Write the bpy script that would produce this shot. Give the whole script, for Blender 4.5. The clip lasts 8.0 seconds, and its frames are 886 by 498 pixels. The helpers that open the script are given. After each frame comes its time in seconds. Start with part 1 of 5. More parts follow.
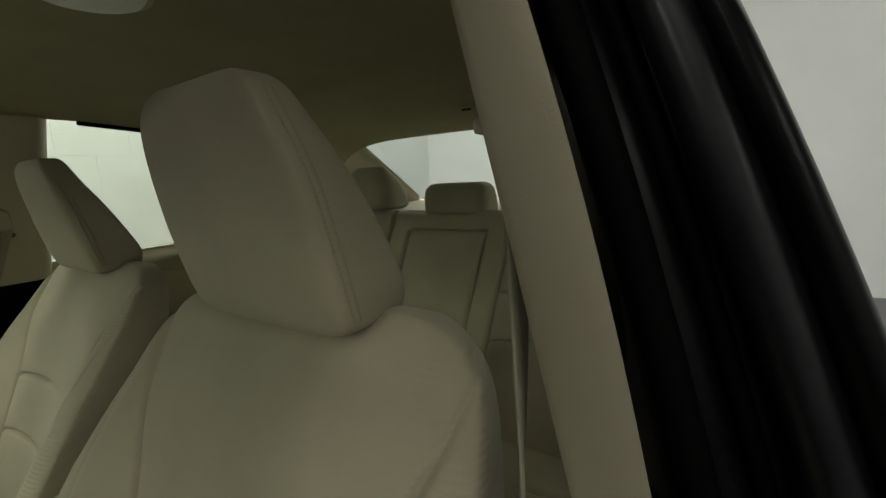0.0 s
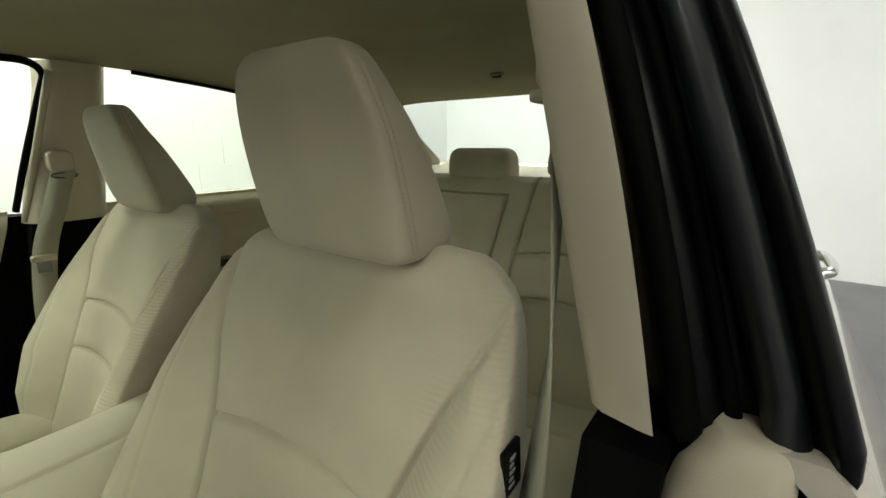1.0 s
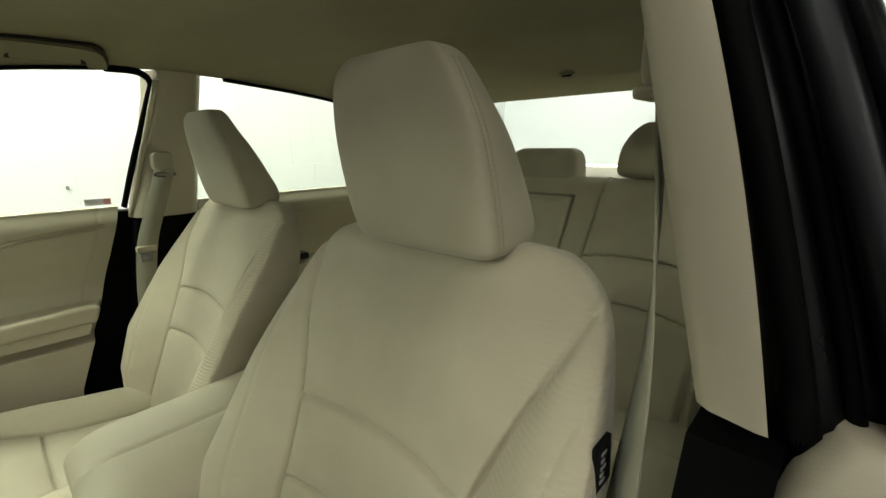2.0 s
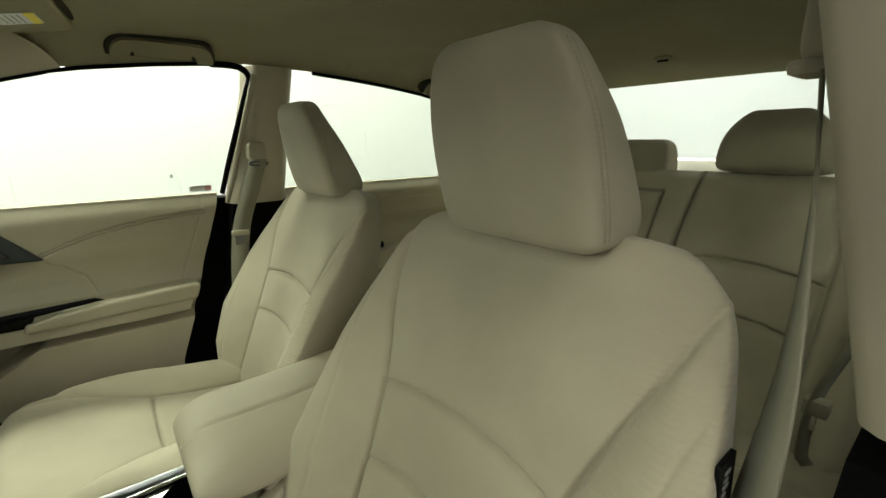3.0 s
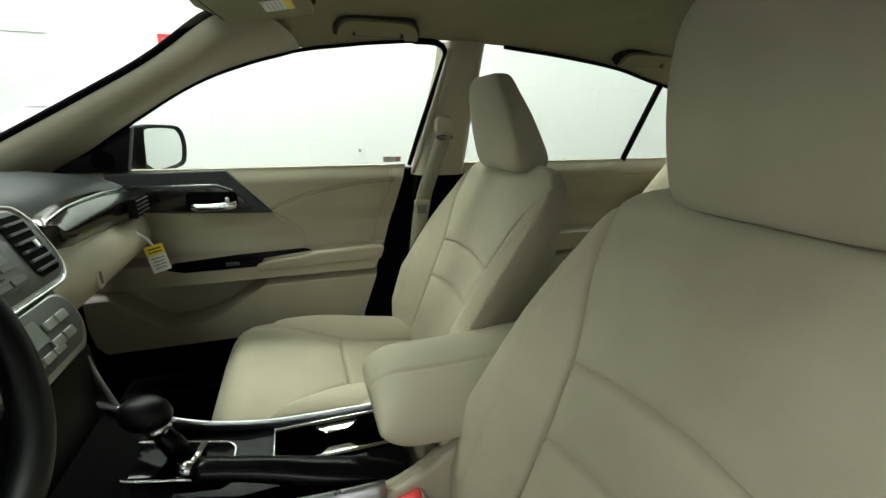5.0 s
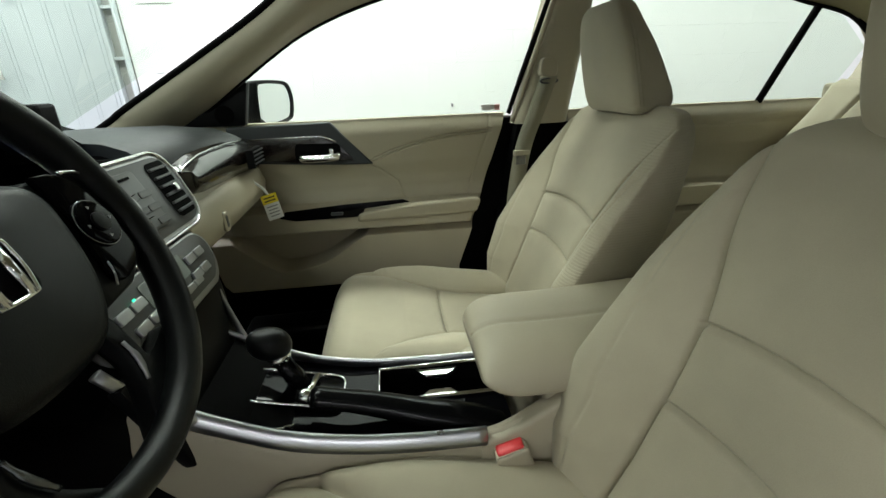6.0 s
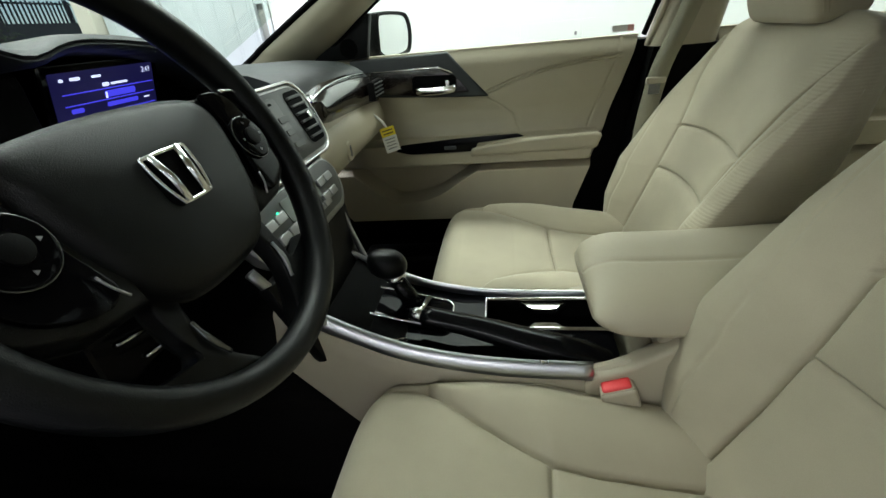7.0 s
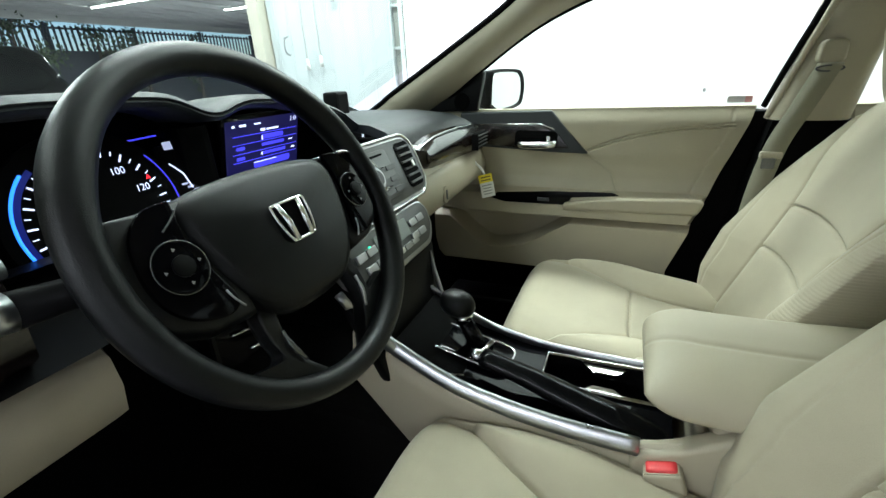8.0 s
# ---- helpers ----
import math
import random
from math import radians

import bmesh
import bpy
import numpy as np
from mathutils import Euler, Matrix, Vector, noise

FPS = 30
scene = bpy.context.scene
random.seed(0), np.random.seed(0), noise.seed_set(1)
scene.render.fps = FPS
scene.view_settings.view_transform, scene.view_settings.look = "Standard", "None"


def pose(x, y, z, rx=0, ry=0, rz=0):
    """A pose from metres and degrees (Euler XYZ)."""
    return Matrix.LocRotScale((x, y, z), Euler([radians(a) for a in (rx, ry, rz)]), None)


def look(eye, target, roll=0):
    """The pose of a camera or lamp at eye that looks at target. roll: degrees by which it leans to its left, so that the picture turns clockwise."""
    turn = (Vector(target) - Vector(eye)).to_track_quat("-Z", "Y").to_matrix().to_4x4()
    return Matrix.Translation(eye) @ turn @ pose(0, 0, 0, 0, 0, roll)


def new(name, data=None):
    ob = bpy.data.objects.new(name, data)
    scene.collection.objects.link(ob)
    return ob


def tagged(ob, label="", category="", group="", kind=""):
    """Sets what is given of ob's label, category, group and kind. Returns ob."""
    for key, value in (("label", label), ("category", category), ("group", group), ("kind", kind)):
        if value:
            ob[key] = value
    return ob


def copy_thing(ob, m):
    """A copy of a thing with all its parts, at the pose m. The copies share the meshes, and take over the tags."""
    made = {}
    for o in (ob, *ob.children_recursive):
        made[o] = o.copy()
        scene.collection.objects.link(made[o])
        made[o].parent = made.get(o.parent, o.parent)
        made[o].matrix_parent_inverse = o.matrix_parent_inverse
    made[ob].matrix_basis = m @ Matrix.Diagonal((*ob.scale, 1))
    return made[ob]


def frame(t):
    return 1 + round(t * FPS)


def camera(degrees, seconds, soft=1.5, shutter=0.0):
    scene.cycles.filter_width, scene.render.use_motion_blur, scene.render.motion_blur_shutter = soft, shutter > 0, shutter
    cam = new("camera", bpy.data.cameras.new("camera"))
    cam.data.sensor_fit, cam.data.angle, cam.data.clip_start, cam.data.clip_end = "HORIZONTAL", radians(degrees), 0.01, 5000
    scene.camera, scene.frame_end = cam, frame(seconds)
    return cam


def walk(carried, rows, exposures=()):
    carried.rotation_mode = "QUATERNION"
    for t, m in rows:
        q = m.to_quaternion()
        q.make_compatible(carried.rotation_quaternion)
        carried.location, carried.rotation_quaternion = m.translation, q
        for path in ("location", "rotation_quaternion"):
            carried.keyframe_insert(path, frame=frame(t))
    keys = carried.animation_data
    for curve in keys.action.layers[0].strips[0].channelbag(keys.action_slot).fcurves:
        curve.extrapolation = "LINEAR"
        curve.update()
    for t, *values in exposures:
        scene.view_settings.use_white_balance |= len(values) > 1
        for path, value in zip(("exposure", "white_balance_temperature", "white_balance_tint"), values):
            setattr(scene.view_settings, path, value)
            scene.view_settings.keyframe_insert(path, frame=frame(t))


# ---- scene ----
cam = camera(91.2, 8.0)
PATH = [
    (0, (-0.732, 0.236, 1.149), (0.386, -1.391, 0.820), -3.2),
    (0.2, (-0.742, 0.258, 1.148), (0.295, -1.402, 0.732), -1.3),
    (0.5, (-0.751, 0.286, 1.145), (0.287, -1.355, 0.665), -0.2),
    (1, (-0.749, 0.322, 1.143), (0.392, -1.251, 0.67), -0.3),
    (1.5, (-0.742, 0.343, 1.142), (0.492, -1.162, 0.679), -0.6),
    (3, (-0.698, 0.374, 1.134), (0.82, -0.833, 0.644), -0.6),
    (3.5, (-0.683, 0.385, 1.13), (0.926, -0.686, 0.615), -0.6),
    (4, (-0.67, 0.395, 1.127), (1.025, -0.519, 0.589), -0.3),
    (5.5, (-0.633, 0.436, 1.098), (1.223, 0.008, 0.488), -0.3),
    (6, (-0.62, 0.448, 1.082), (1.234, 0.24, 0.361), -2.2),
    (6.5, (-0.622, 0.458, 1.068), (1.194, 0.499, 0.23), -4.7),
    (7, (-0.627, 0.46, 1.06), (1.123, 0.747, 0.136), -5.6),
    (7.5, (-0.634, 0.443, 1.077), (1.066, 1.021, 0.197), -4.0),
    (8, (-0.666, 0.399, 1.108), (1.035, 1.129, 0.35), -3.0),
]
walk(cam, [(t, look(eye, target, roll)) for t, eye, target, roll in PATH], [(0.0, -0.76, 6700, 6.5), (0.2, -0.40, 6700, 6.5), (0.5, -0.04, 6500, 7), (1.0, 0.28, 6600, 7), (3.0, 0.19, 6700, 5.5), (4.0, 0.04, 6450, 5.5), (5.5, 0.04, 6150, 10.5), (6.5, 0.06, 6100, 11), (7.2, 0.28, 5950, 11), (8.0, 0.66, 5750, 9.5)])
# ---- world, lamps ----
world = bpy.data.worlds.new("sky")
scene.world = world
world.use_nodes = True
wn = world.node_tree
sky = wn.nodes.new("ShaderNodeTexSky")
sky.sky_type, sky.sun_disc, sky.sun_elevation, sky.sun_rotation = "NISHITA", False, radians(48), radians(40)
wn.links.new(sky.outputs[0], wn.nodes["Background"].inputs[0])
wn.nodes["Background"].inputs[1].default_value = 0.06
sky.dust_density, sky.ozone_density = 0.3, 5.0
TUBE_WATTS = 78.0


# ---- small tools ----
def rgb(*c):
    return (*c, 1.0)


def mat(name, base, rough=0.6, metal=0.0, vary=0.06, scale=6.0, bump=0.0, bump_scale=400.0, coat=0.0, spec=0.5, sheen=0.0, glow=0.0, dirt=0.0):
    """Base colour with two scales of variation and a fine relief."""
    m = bpy.data.materials.new(name)
    m.use_nodes = True
    nt, ln = m.node_tree, m.node_tree.links
    b = nt.nodes["Principled BSDF"]
    b.inputs["Roughness"].default_value, b.inputs["Metallic"].default_value = rough, metal
    b.inputs["Coat Weight"].default_value, b.inputs["Specular IOR Level"].default_value = coat, spec
    b.inputs["Coat Roughness"].default_value = 0.06
    b.inputs["Sheen Weight"].default_value = sheen
    tc = nt.nodes.new("ShaderNodeTexCoord")
    big, fine = nt.nodes.new("ShaderNodeTexNoise"), nt.nodes.new("ShaderNodeTexNoise")
    big.inputs["Scale"].default_value, big.inputs["Detail"].default_value = scale, 4.0
    fine.inputs["Scale"].default_value, fine.inputs["Detail"].default_value = bump_scale, 3.0
    for n in (big, fine):
        ln.new(tc.outputs["Object"], n.inputs["Vector"])
    add = nt.nodes.new("ShaderNodeMath")
    add.operation = "MULTIPLY_ADD"
    add.inputs[1].default_value = 0.35
    ln.new(fine.outputs[0], add.inputs[0])
    ln.new(big.outputs[0], add.inputs[2])
    ramp = nt.nodes.new("ShaderNodeValToRGB")
    lo, hi = ramp.color_ramp.elements
    lo.position, hi.position = 0.45, 0.95
    lo.color = rgb(*[max(0, c * (1 - vary)) for c in base])
    hi.color = rgb(*[min(1, c * (1 + vary)) for c in base])
    ln.new(add.outputs[0], ramp.inputs[0])
    col = ramp.outputs[0]
    if dirt:
        spots, mix, cut = nt.nodes.new("ShaderNodeTexNoise"), nt.nodes.new("ShaderNodeMix"), nt.nodes.new("ShaderNodeValToRGB")
        spots.inputs["Scale"].default_value, spots.inputs["Detail"].default_value = 1.7, 8.0
        cut.color_ramp.elements[0].position, cut.color_ramp.elements[1].position = 0.5, 0.72
        mix.data_type = "RGBA"
        ln.new(tc.outputs["Object"], spots.inputs["Vector"])
        ln.new(spots.outputs[0], cut.inputs[0])
        scl = nt.nodes.new("ShaderNodeMath")
        scl.operation = "MULTIPLY"
        scl.inputs[1].default_value = dirt
        ln.new(cut.outputs[0], scl.inputs[0])
        ln.new(scl.outputs[0], mix.inputs["Factor"])
        ln.new(col, mix.inputs["A"])
        mix.inputs["B"].default_value = rgb(*[c * 0.55 for c in base])
        col = mix.outputs["Result"]
    ln.new(col, b.inputs["Base Color"])
    rr = nt.nodes.new("ShaderNodeMapRange")
    rr.inputs[3].default_value, rr.inputs[4].default_value = max(0.02, rough - 0.06), min(1, rough + 0.06)
    ln.new(big.outputs[0], rr.inputs[0])
    ln.new(rr.outputs[0], b.inputs["Roughness"])
    if bump:
        bp = nt.nodes.new("ShaderNodeBump")
        bp.inputs["Strength"].default_value, bp.inputs["Distance"].default_value = bump, 0.0012
        ln.new(fine.outputs[0], bp.inputs["Height"])
        ln.new(bp.outputs[0], b.inputs["Normal"])
    if glow:
        b.inputs["Emission Color"].default_value, b.inputs["Emission Strength"].default_value = rgb(*base), glow
    return m


def weave(name, base, rough=0.75, pitch=420.0, bump=0.35, ribs=0.0):
    """Woven upholstery cloth; ribs gives the outer bolsters a coarse rib."""
    m = mat(name, base, rough, vary=0.10, scale=7.0, bump=0.3, bump_scale=900.0, sheen=0.15, spec=0.3)
    nt, ln = m.node_tree, m.node_tree.links
    b = nt.nodes["Principled BSDF"]
    w, bp, tc = nt.nodes.new("ShaderNodeTexWave"), nt.nodes.new("ShaderNodeBump"), nt.nodes.new("ShaderNodeTexCoord")
    w.wave_type, w.bands_direction = "BANDS", "Z"
    w.inputs["Scale"].default_value, w.inputs["Distortion"].default_value = pitch, 1.5
    bp.inputs["Strength"].default_value, bp.inputs["Distance"].default_value = bump, 0.0006
    ln.new(tc.outputs["Object"], w.inputs["Vector"])
    ln.new(w.outputs[1], bp.inputs["Height"])
    old = b.inputs["Normal"].links[0].from_socket
    ln.new(old, bp.inputs["Normal"])
    ln.new(bp.outputs[0], b.inputs["Normal"])
    if ribs:
        sep, ab, mask, rw, mul, rb = (nt.nodes.new("ShaderNode" + k) for k in ("SeparateXYZ", "Math", "MapRange", "TexWave", "Math", "Bump"))
        ab.operation, mul.operation = "MULTIPLY", "MULTIPLY"
        ab.inputs[1].default_value = -1.0
        mask.inputs[1].default_value, mask.inputs[2].default_value = 0.155, 0.185
        rw.wave_type, rw.bands_direction = "BANDS", "Z"
        rw.inputs["Scale"].default_value, rw.inputs["Distortion"].default_value, rw.inputs["Detail Scale"].default_value = 58.0, 0.6, 0.3
        rb.inputs["Strength"].default_value, rb.inputs["Distance"].default_value = ribs, 0.0012
        ln.new(tc.outputs["Object"], sep.inputs[0])
        ln.new(sep.outputs[0], ab.inputs[0])
        ln.new(ab.outputs[0], mask.inputs[0])
        ln.new(tc.outputs["Object"], rw.inputs["Vector"])
        ln.new(rw.outputs[1], mul.inputs[0])
        ln.new(mask.outputs[0], mul.inputs[1])
        ln.new(mul.outputs[0], rb.inputs["Height"])
        ln.new(bp.outputs[0], rb.inputs["Normal"])
        ln.new(rb.outputs[0], b.inputs["Normal"])
    return m


def glass(name, tint=(1, 1, 1), rough=0.0):
    m = bpy.data.materials.new(name)
    m.use_nodes = True
    nt, ln = m.node_tree, m.node_tree.links
    nt.nodes.remove(nt.nodes["Principled BSDF"])
    tr, gl, mix, lw, pw, sc = (nt.nodes.new("ShaderNode" + k) for k in ("BsdfTransparent", "BsdfGlossy", "MixShader", "LayerWeight", "Math", "Math"))
    tr.inputs[0].default_value = rgb(*tint)
    gl.inputs["Roughness"].default_value = rough
    lw.inputs[0].default_value = 0.5
    pw.operation, sc.operation = "POWER", "MULTIPLY_ADD"
    pw.inputs[1].default_value, sc.inputs[1].default_value, sc.inputs[2].default_value = 5.0, 0.7, 0.03
    ln.new(lw.outputs["Facing"], pw.inputs[0])
    ln.new(pw.outputs[0], sc.inputs[0])
    ln.new(sc.outputs[0], mix.inputs[0])
    ln.new(tr.outputs[0], mix.inputs[1])
    ln.new(gl.outputs[0], mix.inputs[2])
    ln.new(mix.outputs[0], nt.nodes["Material Output"].inputs[0])
    return m


def link_mesh(name, me, material, parent=None, label="", smooth=True):
    if smooth:
        me.shade_smooth()
    if material:
        me.materials.append(material)
    ob = new(name, me)
    if parent:
        ob.parent = parent
    return tagged(ob, label)


def part(name, bm, material, parent=None, label="", smooth=False):
    me = bpy.data.meshes.new(name)
    bm.normal_update()
    bm.to_mesh(me)
    bm.free()
    ob = link_mesh(name, me, material, parent, label, smooth)
    if smooth:
        me.set_sharp_from_angle(angle=radians(38))
    return ob


def thing(name, label, category, at=(0, 0, 0), group="", kind=""):
    ob = new(name)
    ob.location = at
    ob.empty_display_size = 0.05
    return tagged(ob, label, category, group, kind)


def grid(name, pts, material, parent=None, label="", loop=False, caps=False, flip=False):
    """A smooth sheet or tube through pts[i][j]; loop closes j, caps closes the ends."""
    p = np.asarray(pts, float)
    n, m = p.shape[:2]
    v = [tuple(q) for q in p.reshape(-1, 3)]
    f = []
    for i in range(n - 1):
        for j in range(m if loop else m - 1):
            k = (j + 1) % m
            q = (i * m + j, i * m + k, (i + 1) * m + k, (i + 1) * m + j)
            f.append(q[::-1] if flip else q)
    if caps:
        for i, rev in ((0, not flip), (n - 1, flip)):
            c = len(v)
            v.append(tuple(p[i].mean(0)))
            for j in range(m):
                t = (i * m + j, i * m + (j + 1) % m, c)
                f.append(t[::-1] if rev else t)
    me = bpy.data.meshes.new(name)
    me.from_pydata(v, [], f)
    return link_mesh(name, me, material, parent, label)


def slab(name, pts, nrm, thick, material, parent=None, label=""):
    """A sheet given thickness along nrm, closed all round."""
    p = np.asarray(pts, float)
    q = p + np.asarray(nrm, float) * thick
    ring = np.concatenate([p, q[:, ::-1]], axis=1)
    n, m = ring.shape[:2]
    v = [tuple(w) for w in ring.reshape(-1, 3)]
    f = [(i * m + j, i * m + (j + 1) % m, (i + 1) * m + (j + 1) % m, (i + 1) * m + j) for i in range(n - 1) for j in range(m)]
    for i, rev in ((0, True), (n - 1, False)):
        for j in range(m // 2 - 1):
            c = (i * m + j, i * m + j + 1, i * m + m - 2 - j, i * m + m - 1 - j)
            f.append(c[::-1] if rev else c)
    me = bpy.data.meshes.new(name)
    me.from_pydata(v, [], f)
    ob = link_mesh(name, me, material, parent, label)
    me.set_sharp_from_angle(angle=radians(50))
    return ob


def tube(name, pts, r, material, parent=None, label="", n=10, closed=False, flat=1.0, up=(0, 0, 1)):
    """A round or flat bar along a line; r may be a list."""
    p = np.asarray(pts, float)
    k = len(p)
    rr = np.broadcast_to(np.asarray(r, float), (k,))
    rings = []
    for i in range(k):
        a, b = (p[i - 1], p[(i + 1) % k]) if closed else (p[max(i - 1, 0)], p[min(i + 1, k - 1)])
        d = (b - a) / (np.linalg.norm(b - a) + 1e-9)
        s = np.cross(d, up)
        if np.linalg.norm(s) < 1e-3:
            s = np.cross(d, (1, 0, 0))
        s /= np.linalg.norm(s)
        u = np.cross(s, d)
        rings.append([p[i] + rr[i] * (math.cos(t) * s + flat * math.sin(t) * u) for t in np.linspace(0, 2 * math.pi, n, endpoint=False)])
    if closed:
        rings.append(rings[0])
    return grid(name, rings, material, parent, label, loop=True, caps=not closed, flip=True)


def curve(pts, n=24):
    """A smooth line through a few points."""
    p = np.asarray(pts, float)
    k = len(p)
    ext = np.vstack([2 * p[0] - p[1], p, 2 * p[-1] - p[-2]])
    out = []
    for t in np.linspace(0, k - 1 - 1e-9, n):
        i = int(t)
        u = t - i
        a, b, c, d = ext[i:i + 4]
        out.append(0.5 * (2 * b + (c - a) * u + (2 * a - 5 * b + 4 * c - d) * u * u + (3 * b - a - 3 * c + d) * u ** 3))
    return np.array(out)


def box(x0, x1, y0, y1, z0, z1, bevel=0.004, seg=2):
    bm = bmesh.new()
    bmesh.ops.create_cube(bm, size=1, matrix=Matrix.LocRotScale(((x0 + x1) / 2, (y0 + y1) / 2, (z0 + z1) / 2), None, (x1 - x0, y1 - y0, z1 - z0)))
    if bevel:
        bmesh.ops.bevel(bm, geom=bm.edges[:], offset=bevel, segments=seg, affect="EDGES", profile=0.6)
    return bm


def prism(outline, depth, m=Matrix(), bevel=0.003, seg=2):
    """A flat outline (x, y) raised by depth along z, bevelled, laid at m."""
    bm = bmesh.new()
    low = [bm.verts.new((x, y, 0)) for x, y in outline]
    face = bm.faces.new(low)
    up = bmesh.ops.extrude_face_region(bm, geom=[face])["geom"]
    bmesh.ops.translate(bm, verts=[g for g in up if isinstance(g, bmesh.types.BMVert)], vec=(0, 0, depth))
    bmesh.ops.recalc_face_normals(bm, faces=bm.faces[:])
    if bevel:
        bmesh.ops.bevel(bm, geom=[e for e in bm.edges if len(e.link_faces) == 2 and e.calc_face_angle(0) > 0.5], offset=bevel, segments=seg, affect="EDGES", profile=0.6)
    bm.transform(m)
    return bm


def round_rect(w, h, r, n=5):
    out = []
    for cx, cy, a in ((w / 2 - r, h / 2 - r, 0), (-w / 2 + r, h / 2 - r, 90), (-w / 2 + r, -h / 2 + r, 180), (w / 2 - r, -h / 2 + r, 270)):
        out += [(cx + r * math.cos(radians(a + 90 * i / n)), cy + r * math.sin(radians(a + 90 * i / n))) for i in range(n + 1)]
    return out


def disc(r, n=32):
    return [(r * math.cos(2 * math.pi * i / n), r * math.sin(2 * math.pi * i / n)) for i in range(n)]


def lerp(x, xs, ys):
    return np.interp(x, xs, ys)


def smooth(x, a, b):
    t = np.clip((x - a) / (b - a), 0, 1)
    return t * t * (3 - 2 * t)


def seam_depth(x, z, line, width=0.004):
    """How near (x, z) lies to a line, from 0 to 1."""
    l = np.asarray(line, float)
    best = np.full(np.shape(x), 9.0)
    for a, b in zip(l[:-1], l[1:]):
        d = b - a
        t = np.clip(((x - a[0]) * d[0] + (z - a[1]) * d[1]) / (d @ d), 0, 1)
        best = np.minimum(best, np.hypot(x - a[0] - t * d[0], z - a[1] - t * d[1]))
    return np.exp(-(best / width) ** 2)


def fan(c, s, e):
    return math.copysign(abs(c) ** e, c), math.copysign(abs(s) ** e, s)


# ---- materials ----
BEIGE = (0.385, 0.346, 0.250)
CLOTH = weave("beige_cloth", BEIGE, bump=0.06)
RIBBED = weave("ribbed_beige_cloth", BEIGE, bump=0.06, ribs=0.32)
JAMB = mat("jamb_black", (0.0016, 0.0016, 0.0019), 0.30, vary=0.2, scale=20, spec=0.10)
LEATHER = mat("beige_leatherette", BEIGE, 0.5, vary=0.05, scale=5, bump=0.25, bump_scale=700)
PLASTIC = mat("beige_plastic", (0.385, 0.346, 0.254), 0.55, vary=0.05, scale=4, bump=0.15, bump_scale=900)
LINER = mat("headliner_cloth", (0.31, 0.285, 0.185), 0.95, vary=0.06, scale=9, bump=0.5, bump_scale=1200, spec=0.1)
CARPET = mat("black_carpet", (0.005, 0.0045, 0.004), 0.95, vary=0.3, scale=60, bump=0.8, bump_scale=500, spec=0.1)
PAD = mat("dark_soft_pad", (0.028, 0.032, 0.034), 0.5, vary=0.12, scale=8, bump=0.4, bump_scale=900, spec=0.4)
BLACK = mat("black_plastic", (0.003, 0.003, 0.0034), 0.42, vary=0.15, scale=12, bump=0.15, bump_scale=900, spec=0.13)
RUBBER = mat("black_rubber", (0.0025, 0.0025, 0.0025), 0.6, vary=0.2, scale=20, bump=0.1, spec=0.03)
RIM = mat("black_wheel_skin", (0.0024, 0.0029, 0.0031), 0.36, vary=0.12, scale=20, bump=0.3, bump_scale=1100, spec=0.27)
GLOSS = mat("piano_black", (0.0025, 0.0025, 0.0032), 0.05, vary=0.1, spec=0.08)
BRAKE = mat("smooth_black_lever", (0.0025, 0.0026, 0.003), 0.22, vary=0.1, scale=20, spec=0.14)
PAINT = mat("black_car_paint", (0.004, 0.004, 0.005), 0.16, vary=0.1, coat=1.0)
WOOD = mat("dark_wood_trim", (0.009, 0.0055, 0.0045), 0.22, vary=0.5, scale=22, coat=0.5)
CHROME = mat("chrome", (0.78, 0.78, 0.77), 0.12, metal=1.0, vary=0.03)
SILVER = mat("silver_trim", (0.46, 0.47, 0.48), 0.30, metal=0.95, vary=0.05, scale=30)
DARKMETAL = mat("dark_metal", (0.16, 0.165, 0.17), 0.25, metal=0.9)
DARKGREY = mat("dark_grey_switch", (0.05, 0.052, 0.055), 0.4, vary=0.1)
BELT = weave("belt_webbing", (0.25, 0.235, 0.168), 0.7, pitch=700, bump=0.3)
SEAM = mat("seam_thread", (0.33, 0.31, 0.21), 0.8, vary=0.1)
WALL = mat("white_wall_paint", (0.84, 0.86, 0.845), 0.6, vary=0.03, scale=1.5, bump=0.2, bump_scale=120, dirt=0.05)
WALLB = mat("grey_white_panel", (0.56, 0.61, 0.63), 0.5, vary=0.05, scale=2, dirt=0.12)
CONCRETE = mat("painted_floor", (0.17, 0.165, 0.18), 0.5, vary=0.15, scale=2.5, bump=0.3, bump_scale=60, dirt=0.5)
CEIL = mat("ceiling_metal", (0.58, 0.59, 0.58), 0.7, vary=0.06, scale=1.0, dirt=0.1)
RED = mat("red_plastic", (0.75, 0.045, 0.05), 0.35, vary=0.04)
YELLOW = mat("yellow_card", (0.85, 0.68, 0.02), 0.6, vary=0.03)
PAPER = mat("white_card", (0.78, 0.78, 0.76), 0.7, vary=0.03)
INK = mat("grey_print", (0.25, 0.25, 0.25), 0.7)
WINDOW = glass("window_glass", (0.82, 0.90, 0.80))
MIRROR = mat("mirror_glass", (0.85, 0.87, 0.87), 0.02, metal=1.0, vary=0.0)
TUBEGLOW = mat("tube_light", (1.0, 0.98, 0.93), 0.4, vary=0.0, glow=9.0)

# ---- the garage round the car ----
WALL_X, BACK_Y, LEFT_X, FRONT_Y, CEIL_Z = 2.65, -4.47, -7.5, 3.4, 3.3


def structure(name, bm, material, label):
    ob = part(name, bm, material, None, label)
    return tagged(ob, label, name.split("_")[0], kind="structure")


